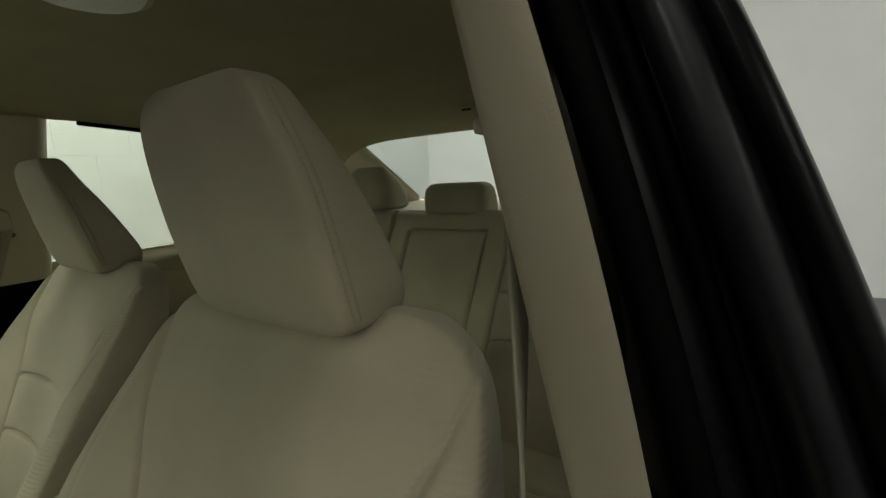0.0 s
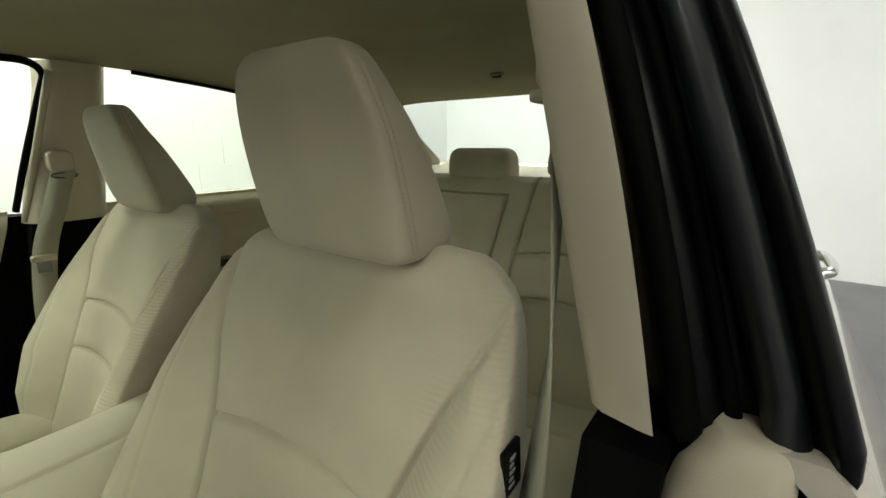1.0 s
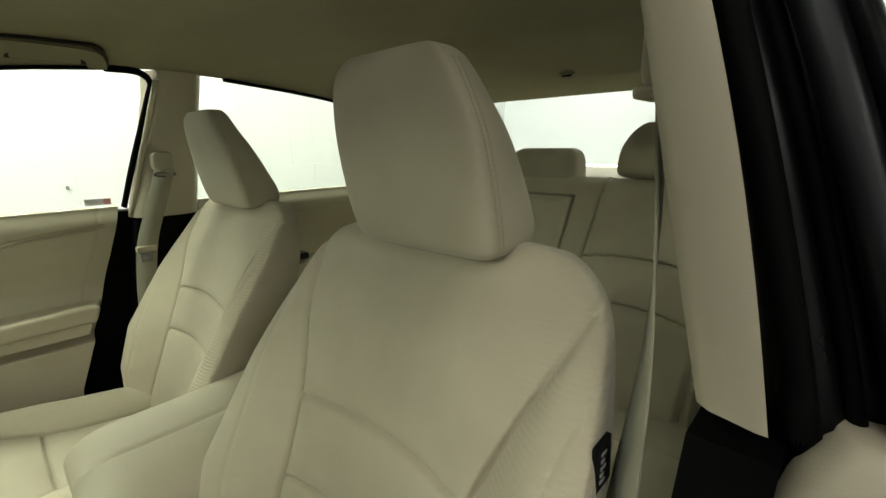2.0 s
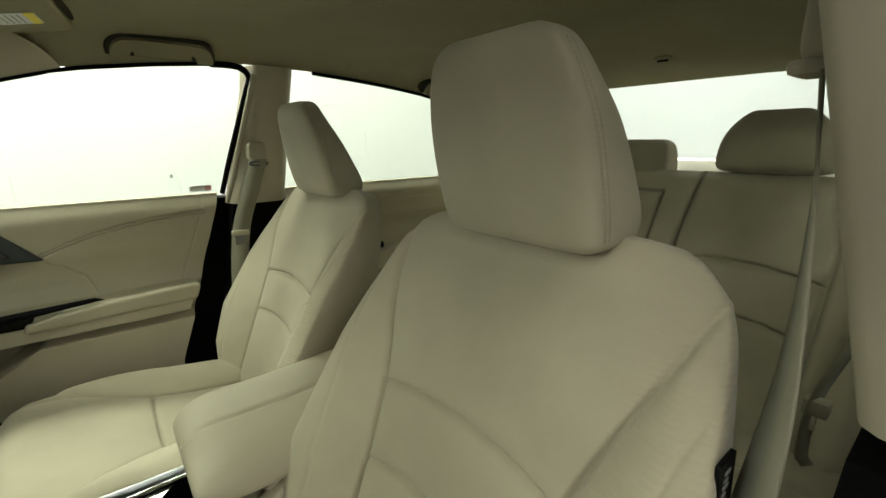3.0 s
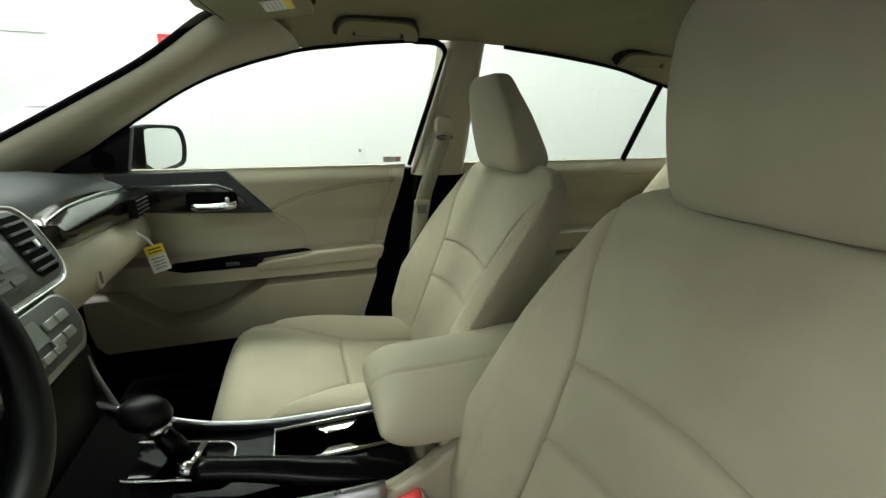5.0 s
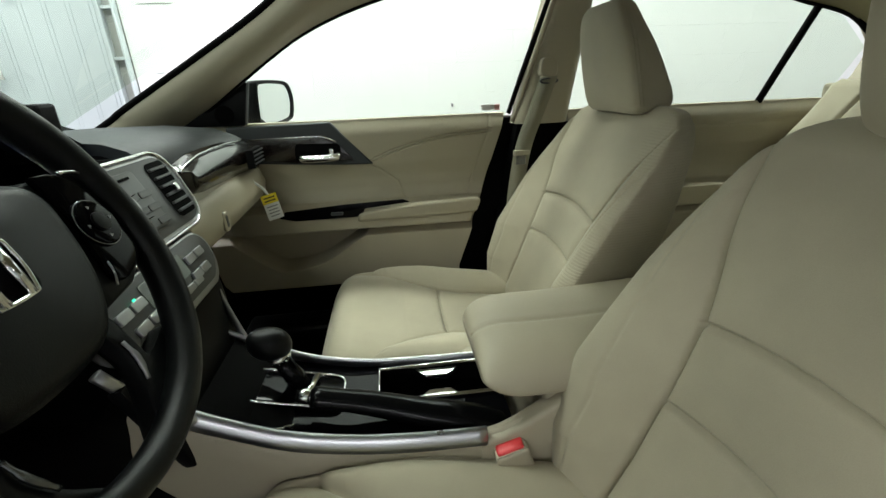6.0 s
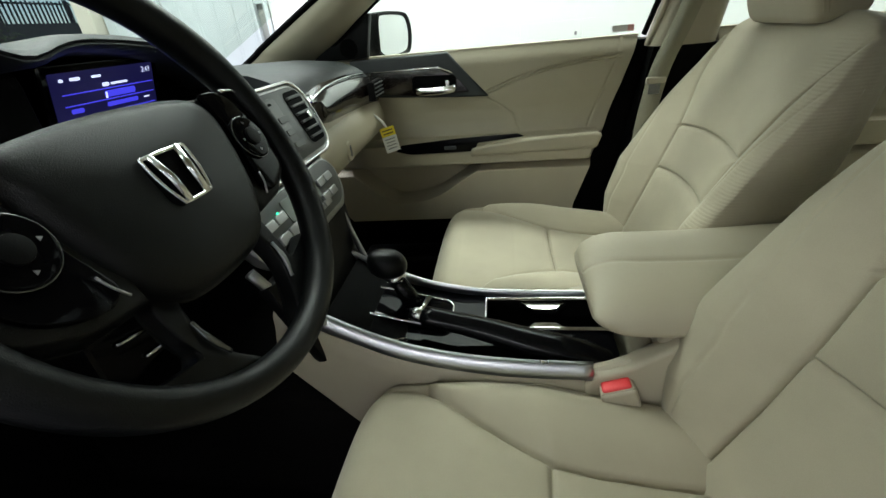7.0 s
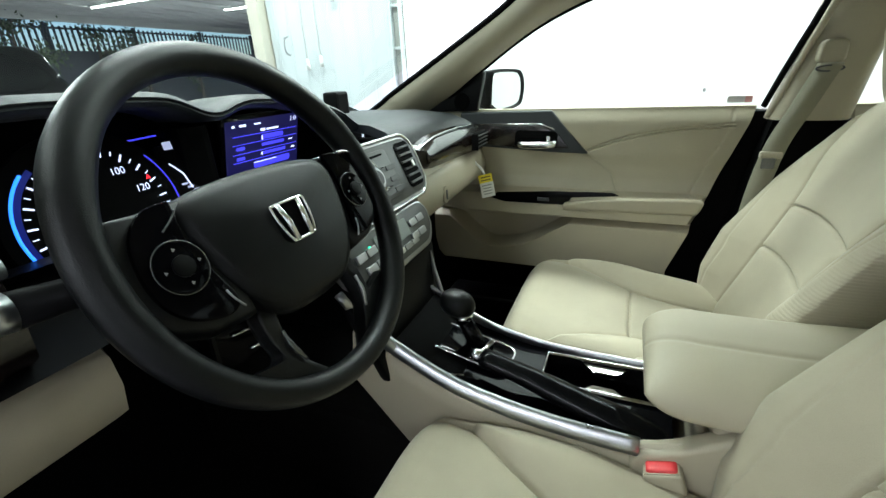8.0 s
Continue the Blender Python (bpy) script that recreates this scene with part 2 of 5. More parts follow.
structure("floor", box(-40, 45, -5, 60, -0.2, 0, 0), CONCRETE, "worn grey-violet painted concrete garage floor")
structure("wall_east", box(WALL_X + 0.006, WALL_X + 0.2, BACK_Y, 2.05, 0, CEIL_Z, 0), WALL, "white painted block wall beside the car")
structure("wall_south", box(LEFT_X - 0.2, WALL_X + 0.2, BACK_Y - 0.2, BACK_Y, 0, CEIL_Z, 0), WALL, "plain white wall behind the car")
# unseen closing wall, set far off to weaken light from the driver side
structure("wall_west", box(LEFT_X - 0.2, LEFT_X, BACK_Y, FRONT_Y, 0, CEIL_Z, 0), WALL, "unseen plain white wall closing the driver side")
structure("ceiling", box(LEFT_X - 0.2, 18, BACK_Y - 0.2, 17, CEIL_Z, CEIL_Z + 0.15, 0), CEIL, "grey ribbed metal ceiling over the garage")
# last three hang over the far yard; the other seven are added, unseen
for y, x, n in ((-2.8, -2.2, 0.20), (-2.6, 1.2, 0.60), (2.4, -1.5, 0.45), (1.5, -5.4, 1.25), (2.2, 1.2, 1.3), (0.0, 2.2, 1.35), (6.0, 0.6, 2.4), (11.4, 11.2, 3.6), (13.5, 8.5, 3.6), (8.0, 12.5, 3.6)):
    lamp = thing("tube_lamp", "long white ceiling tube lamp, added out of view except over the far yard", "ceiling lamp", (x, y, CEIL_Z), group="ceiling tubes")
    part("housing", box(-0.07, 0.07, -1.22, 1.22, -0.05, 0, 0.008), WALL, lamp, "white metal housing")
    tube("tube", [(0, -1.18, -0.075), (0, 1.18, -0.075)], 0.019, TUBEGLOW, lamp, "glowing tube")
    if n:
        light = bpy.data.lights.new("tube_light", "AREA")
        light.shape, light.size, light.size_y, light.energy, light.color = "RECTANGLE", 0.40, 2.4, TUBE_WATTS * n, (1.0, 0.985, 0.94)
        lo = new("tube_light", light)
        lo.matrix_world = pose(x, y, CEIL_Z - 0.11)

# sliding door panel, track and post beyond the block wall
panel = thing("wall_panel", "grey-white ribbed metal door panel with hanging cords", "door panel", kind="structure")
part("sheet", box(WALL_X + 0.03, WALL_X + 0.08, 2.16, 3.36, 0, CEIL_Z, 0), WALLB, panel)
for i in range(9):
    part("rib", box(WALL_X + 0.0285, WALL_X + 0.031, 2.20 + 0.135 * i, 2.225 + 0.135 * i, 0.05, CEIL_Z, 0.004), WALLB, panel, "pressed rib")
for y, z in ((2.66, 1.75), (2.84, 1.28), (2.98, 1.26)):
    tube("cord", [(WALL_X - 0.01, y, CEIL_Z), (WALL_X - 0.01, y, z)], 0.004, PAPER, panel, "thin white cord", n=6)
    tube("cord_grip", [(WALL_X - 0.01, y, z), (WALL_X - 0.01, y, z - 0.09)], [0.012, 0.018], PAPER, panel, "white cord grip", n=8)
tube("pull_handle", curve([(WALL_X, 3.16, 1.30), (WALL_X - 0.05, 3.16, 1.32), (WALL_X - 0.05, 3.16, 1.42), (WALL_X, 3.16, 1.44)], 12), 0.008, SILVER, panel, "metal pull handle", n=8)
track = thing("door_track", "pale steel door track with brackets on the wall", "door track", (WALL_X, 2.10, 0), kind="structure")
for dy in (-0.045, 0.035):
    part("rail", box(-0.05, 0.006, dy, dy + 0.012, 0, CEIL_Z, 0.002), WALLB, track, "steel rail")
part("back_plate", box(0.0, 0.02, -0.045, 0.047, 0, CEIL_Z, 0), mat("dull_steel", (0.33, 0.34, 0.32), 0.5, vary=0.15, dirt=0.3), track, "dull steel plate")
for i in range(11):
    part("bracket", box(-0.03, 0.0, -0.05, 0.05, 0.12 + 0.29 * i, 0.14 + 0.29 * i, 0.003), WALLB, track, "small bracket")
ob = part("post_door", box(WALL_X - 0.06, WALL_X + 0.16, 3.38, 3.50, 0, CEIL_Z, 0.01), mat("cream_post", (0.52, 0.50, 0.42), 0.6, vary=0.08, dirt=0.2))
tagged(ob, "cream painted steel door post", "post", kind="structure")
ob = part("beam_canopy", box(-10, 24, 16.9, 17.1, 3.10, CEIL_Z + 0.15, 0.01), CEIL)
tagged(ob, "grey beam along the far edge of the roof", "beam", kind="structure")
ob = part("wall_lintel", box(LEFT_X - 0.2, -1.9, FRONT_Y, FRONT_Y + 0.2, 0, CEIL_Z, 0), WALL)
tagged(ob, "white wall beside the garage opening", "wall", kind="structure")
for a in range(14):
    part("ceiling_rib", box(LEFT_X, 18, 4.0 + 0.9 * a, 4.06 + 0.9 * a, CEIL_Z - 0.05, CEIL_Z, 0), CEIL, bpy.data.objects["ceiling"])

# yard outside
FENCE = mat("dark_fence_steel", (0.018, 0.022, 0.035), 0.6, vary=0.2)
fence = thing("fence", "dark slatted steel fence along the yard", "fence", (0, 19.0, 0))
post_me = None
for i in range(150):
    x = -6 + 0.19 * i
    if post_me is None:
        ob = part("slat", box(-0.036, 0.036, -0.02, 0.02, 2.3, 3.22, 0.006, 1), FENCE, fence)
        post_me = ob.data
    else:
        ob = new("slat", post_me)
        ob.parent = fence
    ob.location = (x, 0.006 * math.sin(i * 1.7), 0.02 * math.sin(i * 2.3))
part("lower_panel", box(-6.2, 22.7, -0.015, 0.015, 0.0, 2.42, 0), FENCE, fence, "solid dark lower fence panel")
for z in (2.35, 3.1):
    part("rail", box(-6.2, 22.7, 0.02, 0.07, z, z + 0.07, 0.005), FENCE, fence)
for i in range(10):
    part("post", box(-6 + 3.1 * i, -5.88 + 3.1 * i, 0.05, 0.16, 0, 3.3, 0.01), FENCE, fence)
BARK, LEAF = mat("bark", (0.045, 0.035, 0.028), 0.9, vary=0.3, scale=14, bump=0.5, bump_scale=60), mat("dark_leaves", (0.035, 0.055, 0.022), 0.7, vary=0.5, scale=3)


def tree(x, y, h, r, seed, label, spread, leaves):
    rnd = random.Random(seed)
    t = thing("tree", label, "tree", (x, y, 0), group="yard trees")
    tube("trunk", [(0, 0, 0), (0.1, 0.02, h * 0.3), (0.02, 0.05, h * 0.6), (0.1, 0, h * 0.92)], [0.10, 0.08, 0.05, 0.02], BARK, t, n=10)
    tips = []
    for i in range(16):
        a, z0 = rnd.uniform(0, 6.28), h * rnd.uniform(0.22, 0.85)
        l = r * rnd.uniform(0.5, 1.0)
        p = [(0.05, 0.02, z0), (l * 0.5 * math.cos(a), l * 0.5 * math.sin(a), z0 + l * 0.25), (l * math.cos(a), l * math.sin(a), z0 + l * rnd.uniform(0.2, 0.6))]
        tube("limb", p, [0.035, 0.02, 0.006], BARK, t, n=6)
        tips += [p[1], p[2], p[2]]
    v, f = [], []
    for i in range(leaves):
        c = rnd.choice(tips)
        q = Vector((c[0] + rnd.gauss(0, spread), c[1] + rnd.gauss(0, spread), c[2] + rnd.gauss(0, spread)))
        e = Euler((rnd.uniform(0, 6.28), rnd.uniform(0, 6.28), rnd.uniform(0, 6.28)))
        k = len(v)
        for d in ((-0.07, 0, 0), (0, 0.035, 0), (0.07, 0, 0), (0, -0.035, 0)):
            w = Vector(d)
            w.rotate(e)
            v.append(tuple(q + w))
        f.append((k, k + 1, k + 2, k + 3))
    me = bpy.data.meshes.new("crown")
    me.from_pydata(v, [], f)
    link_mesh("crown", me, LEAF, t, "loose dark leaves", smooth=False)


tree(8.0, 18.0, 3.7, 1.0, 3, "dark leafy tree in front of the fence", 0.20, 2400)
tree(10.6, 18.3, 3.5, 0.7, 5, "thin dark tree in front of the fence", 0.13, 520)
tree(12.0, 18.2, 3.5, 0.8, 8, "thin dark tree in front of the fence", 0.14, 620)
tree(14.6, 18.4, 3.4, 0.6, 11, "thin dark tree in front of the fence", 0.12, 320)

# dark vehicle parked outside
suv = thing("parked_car", "black estate car parked in the yard", "car", (3.5, 10.8, 0))
rows = []
for x, zt, zb, hw in ((-2.2, 0.75, 0.45, 0.7), (-2.15, 0.98, 0.35, 0.84), (-1.2, 1.08, 0.28, 0.92), (0.0, 1.10, 0.26, 0.93), (1.4, 1.06, 0.28, 0.92), (2.1, 0.98, 0.34, 0.86), (2.2, 0.80, 0.45, 0.72)):
    rows.append([(x, hw * math.copysign(abs(math.cos(t)) ** 0.35, math.cos(t)), (zt + zb) / 2 + (zt - zb) / 2 * math.copysign(abs(math.sin(t)) ** 0.4, math.sin(t))) for t in np.linspace(0, 2 * math.pi, 28, endpoint=False)])
grid("body", rows, PAINT, suv, "glossy black body", loop=True, caps=True)
rows = []
for z, x0, x1, hw in ((1.05, -2.05, 1.35, 0.88), (1.4, -2.0, 1.2, 0.84), (1.72, -1.95, 1.05, 0.78), (1.84, -1.85, 0.9, 0.70), (1.86, -1.6, 0.7, 0.60)):
    rows.append([(x0 + (x1 - x0) * (0.5 + 0.5 * math.copysign(abs(math.cos(t)) ** 0.3, math.cos(t))), hw * math.copysign(abs(math.sin(t)) ** 0.3, math.sin(t)), z) for t in np.linspace(0, 2 * math.pi, 28, endpoint=False)])
grid("cabin", rows, GLOSS, suv, "dark tinted cabin", loop=True, caps=True)
for x in (-1.35, 1.35):
    for y in (-0.86, 0.86):
        w = tube("wheel", [(x, y - 0.11, 0.34), (x, y + 0.11, 0.34)], 0.34, RUBBER, suv, "black tyre", n=28)
        tube("rim", [(x, y - 0.115, 0.34), (x, y + 0.115, 0.34)], 0.20, SILVER, w, "grey wheel rim", n=20)
for y in (-0.62, 0.62):
    part("headlight", box(2.08, 2.2, y - 0.16, y + 0.16, 0.72, 0.86, 0.02, 3), CHROME, suv, "clear headlight")

# ---- seats ----
def ring_angles(e, flat, n):
    """Angles that space n points evenly round a squared ring."""
    t = np.linspace(0, 2 * math.pi, 4001)
    x = np.sign(np.cos(t)) * np.abs(np.cos(t)) ** e
    y = flat * np.sign(np.sin(t)) * np.abs(np.sin(t)) ** e
    l = np.concatenate([[0], np.cumsum(np.hypot(np.diff(x), np.diff(y)))])
    return np.interp(np.linspace(0, l[-1], n, endpoint=False), l, t)


def seat_back_pts():
    """Flat middle panel between two seams, bolsters that rise to a firm crest, upright side panels."""
    zs = np.concatenate([np.linspace(0.46, 0.98, 250), 0.98 + 0.055 * np.sin(np.linspace(0.02, 1, 44) * math.pi / 2)])
    arch = [(x, 0.814 - 0.55 * x * x) for x in np.linspace(-0.15, 0.15, 13)]
    arch2 = [(x, 0.714 - 0.6 * x * x) for x in np.linspace(-0.138, 0.138, 13)]
    side = [(0.222, 1.0), (0.206, 0.953), (0.181, 0.893), (0.163, 0.846), (0.149, 0.806), (0.138, 0.72), (0.135, 0.62), (0.145, 0.45)]
    lines = [arch, arch2, side, [(-x, z) for x, z in side]]
    wing = [(0.256, 0.985), (0.243, 0.94), (0.232, 0.90), (0.214, 0.79), (0.198, 0.67), (0.20, 0.45)]
    sx, sz = [q[0] for q in side[::-1]], [q[1] for q in side[::-1]]
    half = curve([(0.46, 0.226), (0.55, 0.256), (0.66, 0.272), (0.76, 0.272), (0.86, 0.266), (0.93, 0.254), (0.98, 0.240), (1.01, 0.217), (1.024, 0.192), (1.032, 0.160), (1.035, 0.125)], 300)
    rows = []
    for z in zs:
        w = lerp(z, half[:, 0], half[:, 1])
        yf = lerp(z, [0.46, 0.6, 0.7, 0.8, 0.9, 1.0, 1.035], [0.215, 0.165, 0.126, 0.083, 0.040, -0.006, -0.025])
        th = lerp(z, [0.46, 0.7, 0.85, 0.95, 1.0, 1.025, 1.035], [0.14, 0.132, 0.114, 0.094, 0.078, 0.056, 0.02])
        if z > 1.0:
            yf -= 0.014 * ((z - 1.0) / 0.035) ** 2
        b = lerp(z, [0.46, 0.53, 0.60, 0.70, 0.84, 0.93, 1.0, 1.04], [0.018, 0.054, 0.076, 0.082, 0.054, 0.024, 0.004, 0])
        xs = lerp(z, sz, sx)
        xc = max(0.86 * w, xs + 0.012)
        pad = 0.010 * (1 - smooth(z, 0.92, 1.0))
        hollow = 0.008 * (1 - smooth(z, 0.88, 0.97))
        ring = []
        for t in ring_angles(0.30, th / (2 * w), 640):
            cx, sy = fan(math.cos(t), math.sin(t), 0.30)
            x = w * cx * (1 - 0.17 * ((1 - sy) / 2) ** 1.3)
            y = yf - th / 2 + th / 2 * sy
            if sy > 0:
                ax = abs(x)
                if ax < xs:
                    up = pad + hollow * (ax / xs) ** 2
                else:
                    up = pad + hollow + max(0, b - pad - hollow) * math.sin(min(1, (ax - xs) / (xc - xs)) * math.pi / 2) ** 1.5
                y += up * min(1, sy * 1.4)
            ring.append((x, y, z))
        rows.append(ring)
    p = np.array(rows)
    front = p[:, :, 1] > (p[:, :, 1].max(1) + p[:, :, 1].min(1))[:, None] / 2
    dip = np.zeros(p.shape[:2])
    for l in lines:
        dip = np.maximum(dip, seam_depth(p[:, :, 0], p[:, :, 2], l, 0.0030))
    for s in (1, -1):
        dip = np.maximum(dip, 0.22 * seam_depth(p[:, :, 0], p[:, :, 2], [(s * x, z) for x, z in wing], 0.0026))
    fade = 1 - 0.70 * smooth(p[:, :, 2], 0.90, 0.98)
    soft = np.zeros(p.shape[:2])
    for l in lines:
        soft = np.maximum(soft, seam_depth(p[:, :, 0], p[:, :, 2], l, 0.014))
    p[:, :, 1] -= (0.0105 * dip * fade + 0.0045 * soft * (1 - smooth(p[:, :, 2], 0.84, 0.94))) * front
    return p


def cushion_pts():
    ys = np.concatenate([np.linspace(0.10, 0.63, 220), 0.63 + 0.075 * np.sin(np.linspace(0.02, 1, 36) * math.pi / 2)])
    cross = [(x, 0.41 - 0.2 * x * x) for x in np.linspace(-0.112, 0.112, 7)]
    side = [(0.110, 0.10), (0.108, 0.26), (0.109, 0.35), (0.114, 0.405), (0.136, 0.455), (0.162, 0.505), (0.194, 0.55), (0.218, 0.585)]
    sx, sy_ = [q[0] for q in side], [q[1] for q in side]
    rows = []
    for y in ys:
        e = max(0, (y - 0.63) / 0.075)
        w = lerp(y, [0.10, 0.2, 0.4, 0.63], [0.205, 0.238, 0.260, 0.246]) - 0.055 * e * e
        top = lerp(y, [0.10, 0.2, 0.35, 0.5, 0.63], [0.495, 0.500, 0.522, 0.552, 0.566]) - 0.085 * e ** 3
        low = 0.33 + 0.06 * e ** 2
        b = lerp(y, [0.10, 0.25, 0.45, 0.66], [0.036, 0.046, 0.042, 0.020])
        xs = lerp(y, sy_, sx)
        xc = max(0.84 * w, xs + 0.02)
        ring = []
        for t in ring_angles(0.46, 0.35, 460):
            cx, sy = fan(math.cos(t), math.sin(t), 0.46)
            x = w * cx
            z = (top + low) / 2 + (top - low) / 2 * sy
            if sy > 0:
                k = min(1, max(0, abs(x) - xs) / (xc - xs))
                z += (0.007 + max(0, b - 0.007) * math.sin(k * math.pi / 2) ** 1.2) * min(1, sy * 1.3)
            ring.append((x, y, z))
        rows.append(ring)
    p = np.array(rows)
    upper = p[:, :, 2] > (p[:, :, 2].max(1) + p[:, :, 2].min(1))[:, None] / 2
    dip = seam_depth(p[:, :, 0], p[:, :, 1], cross, 0.003)
    for s in (1, -1):
        dip = np.maximum(dip, (1.0 if s > 0 else 0.25) * seam_depth(p[:, :, 0], p[:, :, 1], [(s * x, y) for x, y in side], 0.003))
    soft = seam_depth(p[:, :, 0], p[:, :, 1], cross, 0.015)
    for s in (1, -1):
        soft = np.maximum(soft, (1.0 if s > 0 else 0.4) * seam_depth(p[:, :, 0], p[:, :, 1], [(s * x, y) for x, y in side], 0.015))
    fade = 1 - 0.6 * smooth(p[:, :, 1], 0.48, 0.58)
    p[:, :, 2] -= (0.0095 * dip + 0.0040 * soft) * upper * fade
    return p


def headrest_pts(zs, hw, yf, yb, n=200, ex=0.26, zfine=80, groove=True):
    rows = []
    lo, hi = zs[0], zs[-1]
    q = curve(np.column_stack([zs, hw, yf, yb]), 90)
    for k in np.linspace(0, 1, zfine):
        z = lo + (hi - lo) * (0.5 - 0.5 * math.cos(math.pi * k))
        w, f, b = (lerp(z, q[:, 0], q[:, i]) for i in (1, 2, 3))
        end = min(1, min(z - lo, hi - z) / 0.014)
        s = 0.80 + 0.20 * math.sqrt(max(0, 1 - (1 - end) ** 2))
        ring = []
        for t in np.linspace(0, 2 * math.pi, n, endpoint=False):
            cx, sy = fan(math.cos(t), math.sin(t), ex)
            x, y = w * s * cx, (f + b) / 2 + (f - b) / 2 * s * sy
            if groove and sy > 0.1:
                d = math.exp(-((abs(cx) - 0.965) / 0.02) ** 2) if sy > 0.75 else 0
                y -= 0.003 * d
            ring.append((x, y, z))
        rows.append(ring)
    return np.array(rows)


HR = dict(zs=[1.018, 1.05, 1.10, 1.15, 1.19, 1.215, 1.236], hw=[0.112, 0.119, 0.119, 0.114, 0.102, 0.090, 0.074],
          yf=[0.006, 0.018, 0.030, 0.040, 0.048, 0.051, 0.048], yb=[-0.070, -0.079, -0.056, -0.029, -0.006, 0.005, 0.013])


hq = curve(np.column_stack([HR["zs"], HR["hw"], HR["yf"]]), 90)


def front_seat(label):
    s = thing("front_seat", label, "car seat", (-0.36, 0, 0), group="front seats")
    grid("backrest", seat_back_pts(), RIBBED, s, loop=True, caps=True)
    grid("cushion", cushion_pts(), CLOTH, s, loop=True, caps=True, flip=True)
    h = grid("headrest", headrest_pts(**HR, groove=False), CLOTH, s, loop=True, caps=True, label="beige cloth headrest with double stitched edges")
    for x in (-0.06, 0.06):
        tube("post", [(x, -0.04, 1.00), (x, -0.035, 1.06)], 0.006, CHROME, h, "steel headrest post")
    for sx in (1, -1):
        for back in (0.0150, 0.0225):
            zs = np.linspace(1.034, 1.220, 120)
            ln = [(sx * (lerp(z, hq[:, 0], hq[:, 1]) - 0.0001), lerp(z, hq[:, 0], hq[:, 2]) - back, z) for z in zs]
            tube("stitching", ln, np.where(np.arange(120) % 3 == 0, 0.0004, 0.0011), SEAM, h, "sewn seam of short stitches", n=5)
    part("seat_base", box(-0.23, 0.23, 0.12, 0.56, 0.30, 0.40, 0.02), BLACK, s, "black plastic seat base")
    for x in (-0.2, 0.2):
        part("rail", box(x - 0.02, x + 0.02, 0.0, 0.6, 0.24, 0.31, 0.005), BLACK, s, "black steel seat rail")
    return s


seat = front_seat("beige cloth driver seat with arched seams")
other = copy_thing(seat, pose(0.362, -0.06, 0))
for o in other.children:
    if o.name.startswith(("headrest", "backrest")):
        o.location.z = -0.015
tagged(other, "beige cloth passenger seat with arched seams")
tag = part("airbag_label", prism(round_rect(0.027, 0.046, 0.002), 0.004, pose(-0.2535, 0.045, 0.885, 90, 0, -92) @ pose(0, 0, 0, 0, 0, 6), 0.0008), BLACK, seat, "black sewn-in label with grey print")
for i in range(5):
    part("print_bar", box(-0.2582, -0.2570, 0.042 + 0.003 * (i % 2), 0.051, 0.869 + 0.0065 * i, 0.872 + 0.0065 * i, 0), INK, tag, "unreadable grey print")

part("stain", prism(disc(0.0024, 9), 0.0008, pose(0.211, 0.1985, 0.657, -70, 0, 20), 0), mat("dark_stain", (0.06, 0.045, 0.03), 0.8), seat, "small dark stain on the bolster")

bench = thing("rear_bench", "beige cloth rear bench seat with three headrests", "car seat", (0, 0, 0))
zs = np.linspace(0.50, 1.045, 120)
xs = np.linspace(-0.66, 0.66, 330)
X, Z = np.meshgrid(xs, zs)
Y = lerp(Z, [0.50, 0.6, 0.8, 0.98, 1.03, 1.045], [-0.590, -0.635, -0.742, -0.842, -0.872, -0.90])
Y = Y + 0.035 * smooth(np.abs(X), 0.53, 0.60) * (1 - smooth(Z, 0.85, 1.0)) - 0.06 * smooth(np.abs(X), 0.60, 0.66)
Y = Y - 0.012 * (1 - smooth(np.abs(np.abs(X) - 0.37), 0.04, 0.16)) * (1 - smooth(Z, 0.9, 1.02))
dip = np.zeros(X.shape)
for s in (1, -1):
    for l in ([(s * 0.205, 0.5), (s * 0.208, 0.8), (s * 0.215, 1.0), (s * 0.225, 1.05)], [(s * 0.13, 0.5), (s * 0.137, 0.985)],
              [(s * x, 0.845 - 0.6 * (x - 0.36) ** 2) for x in np.linspace(0.21, 0.53, 9)], [(s * x, 0.732 - 0.6 * (x - 0.36) ** 2) for x in np.linspace(0.21, 0.53, 9)],
              [(s * 0.53, 0.5), (s * 0.53, 0.9), (s * 0.50, 1.0)]):
        dip = np.maximum(dip, seam_depth(X, Z, l, 0.0055))
dip = np.maximum(dip, seam_depth(X, Z, [(-0.137, 0.985), (0.137, 0.985)], 0.0055))
Y = Y - 0.015 * dip
slab("backrest", np.stack([X, Y, Z], -1), (0, -1, -0.1), 0.11, CLOTH, bench)
ys = np.linspace(-0.70, -0.20, 60)
X, Yc = np.meshgrid(np.linspace(-0.66, 0.66, 160), ys)
Zc = lerp(Yc, [-0.70, -0.6, -0.35, -0.25, -0.2], [0.535, 0.54, 0.565, 0.55, 0.50]) - 0.02 * (1 - smooth(np.abs(np.abs(X) - 0.36), 0.05, 0.2))
dip = np.maximum(seam_depth(X, Yc, [(0.15, -0.7), (0.15, -0.2)], 0.005), seam_depth(X, Yc, [(-0.15, -0.7), (-0.15, -0.2)], 0.005))
dip = np.maximum(dip, seam_depth(X, Yc, [(-0.66, -0.47), (0.66, -0.47)], 0.005))
slab("cushion", np.stack([X, Yc, Zc - 0.006 * dip], -1), (0, 0, -1), 0.2, CLOTH, bench)
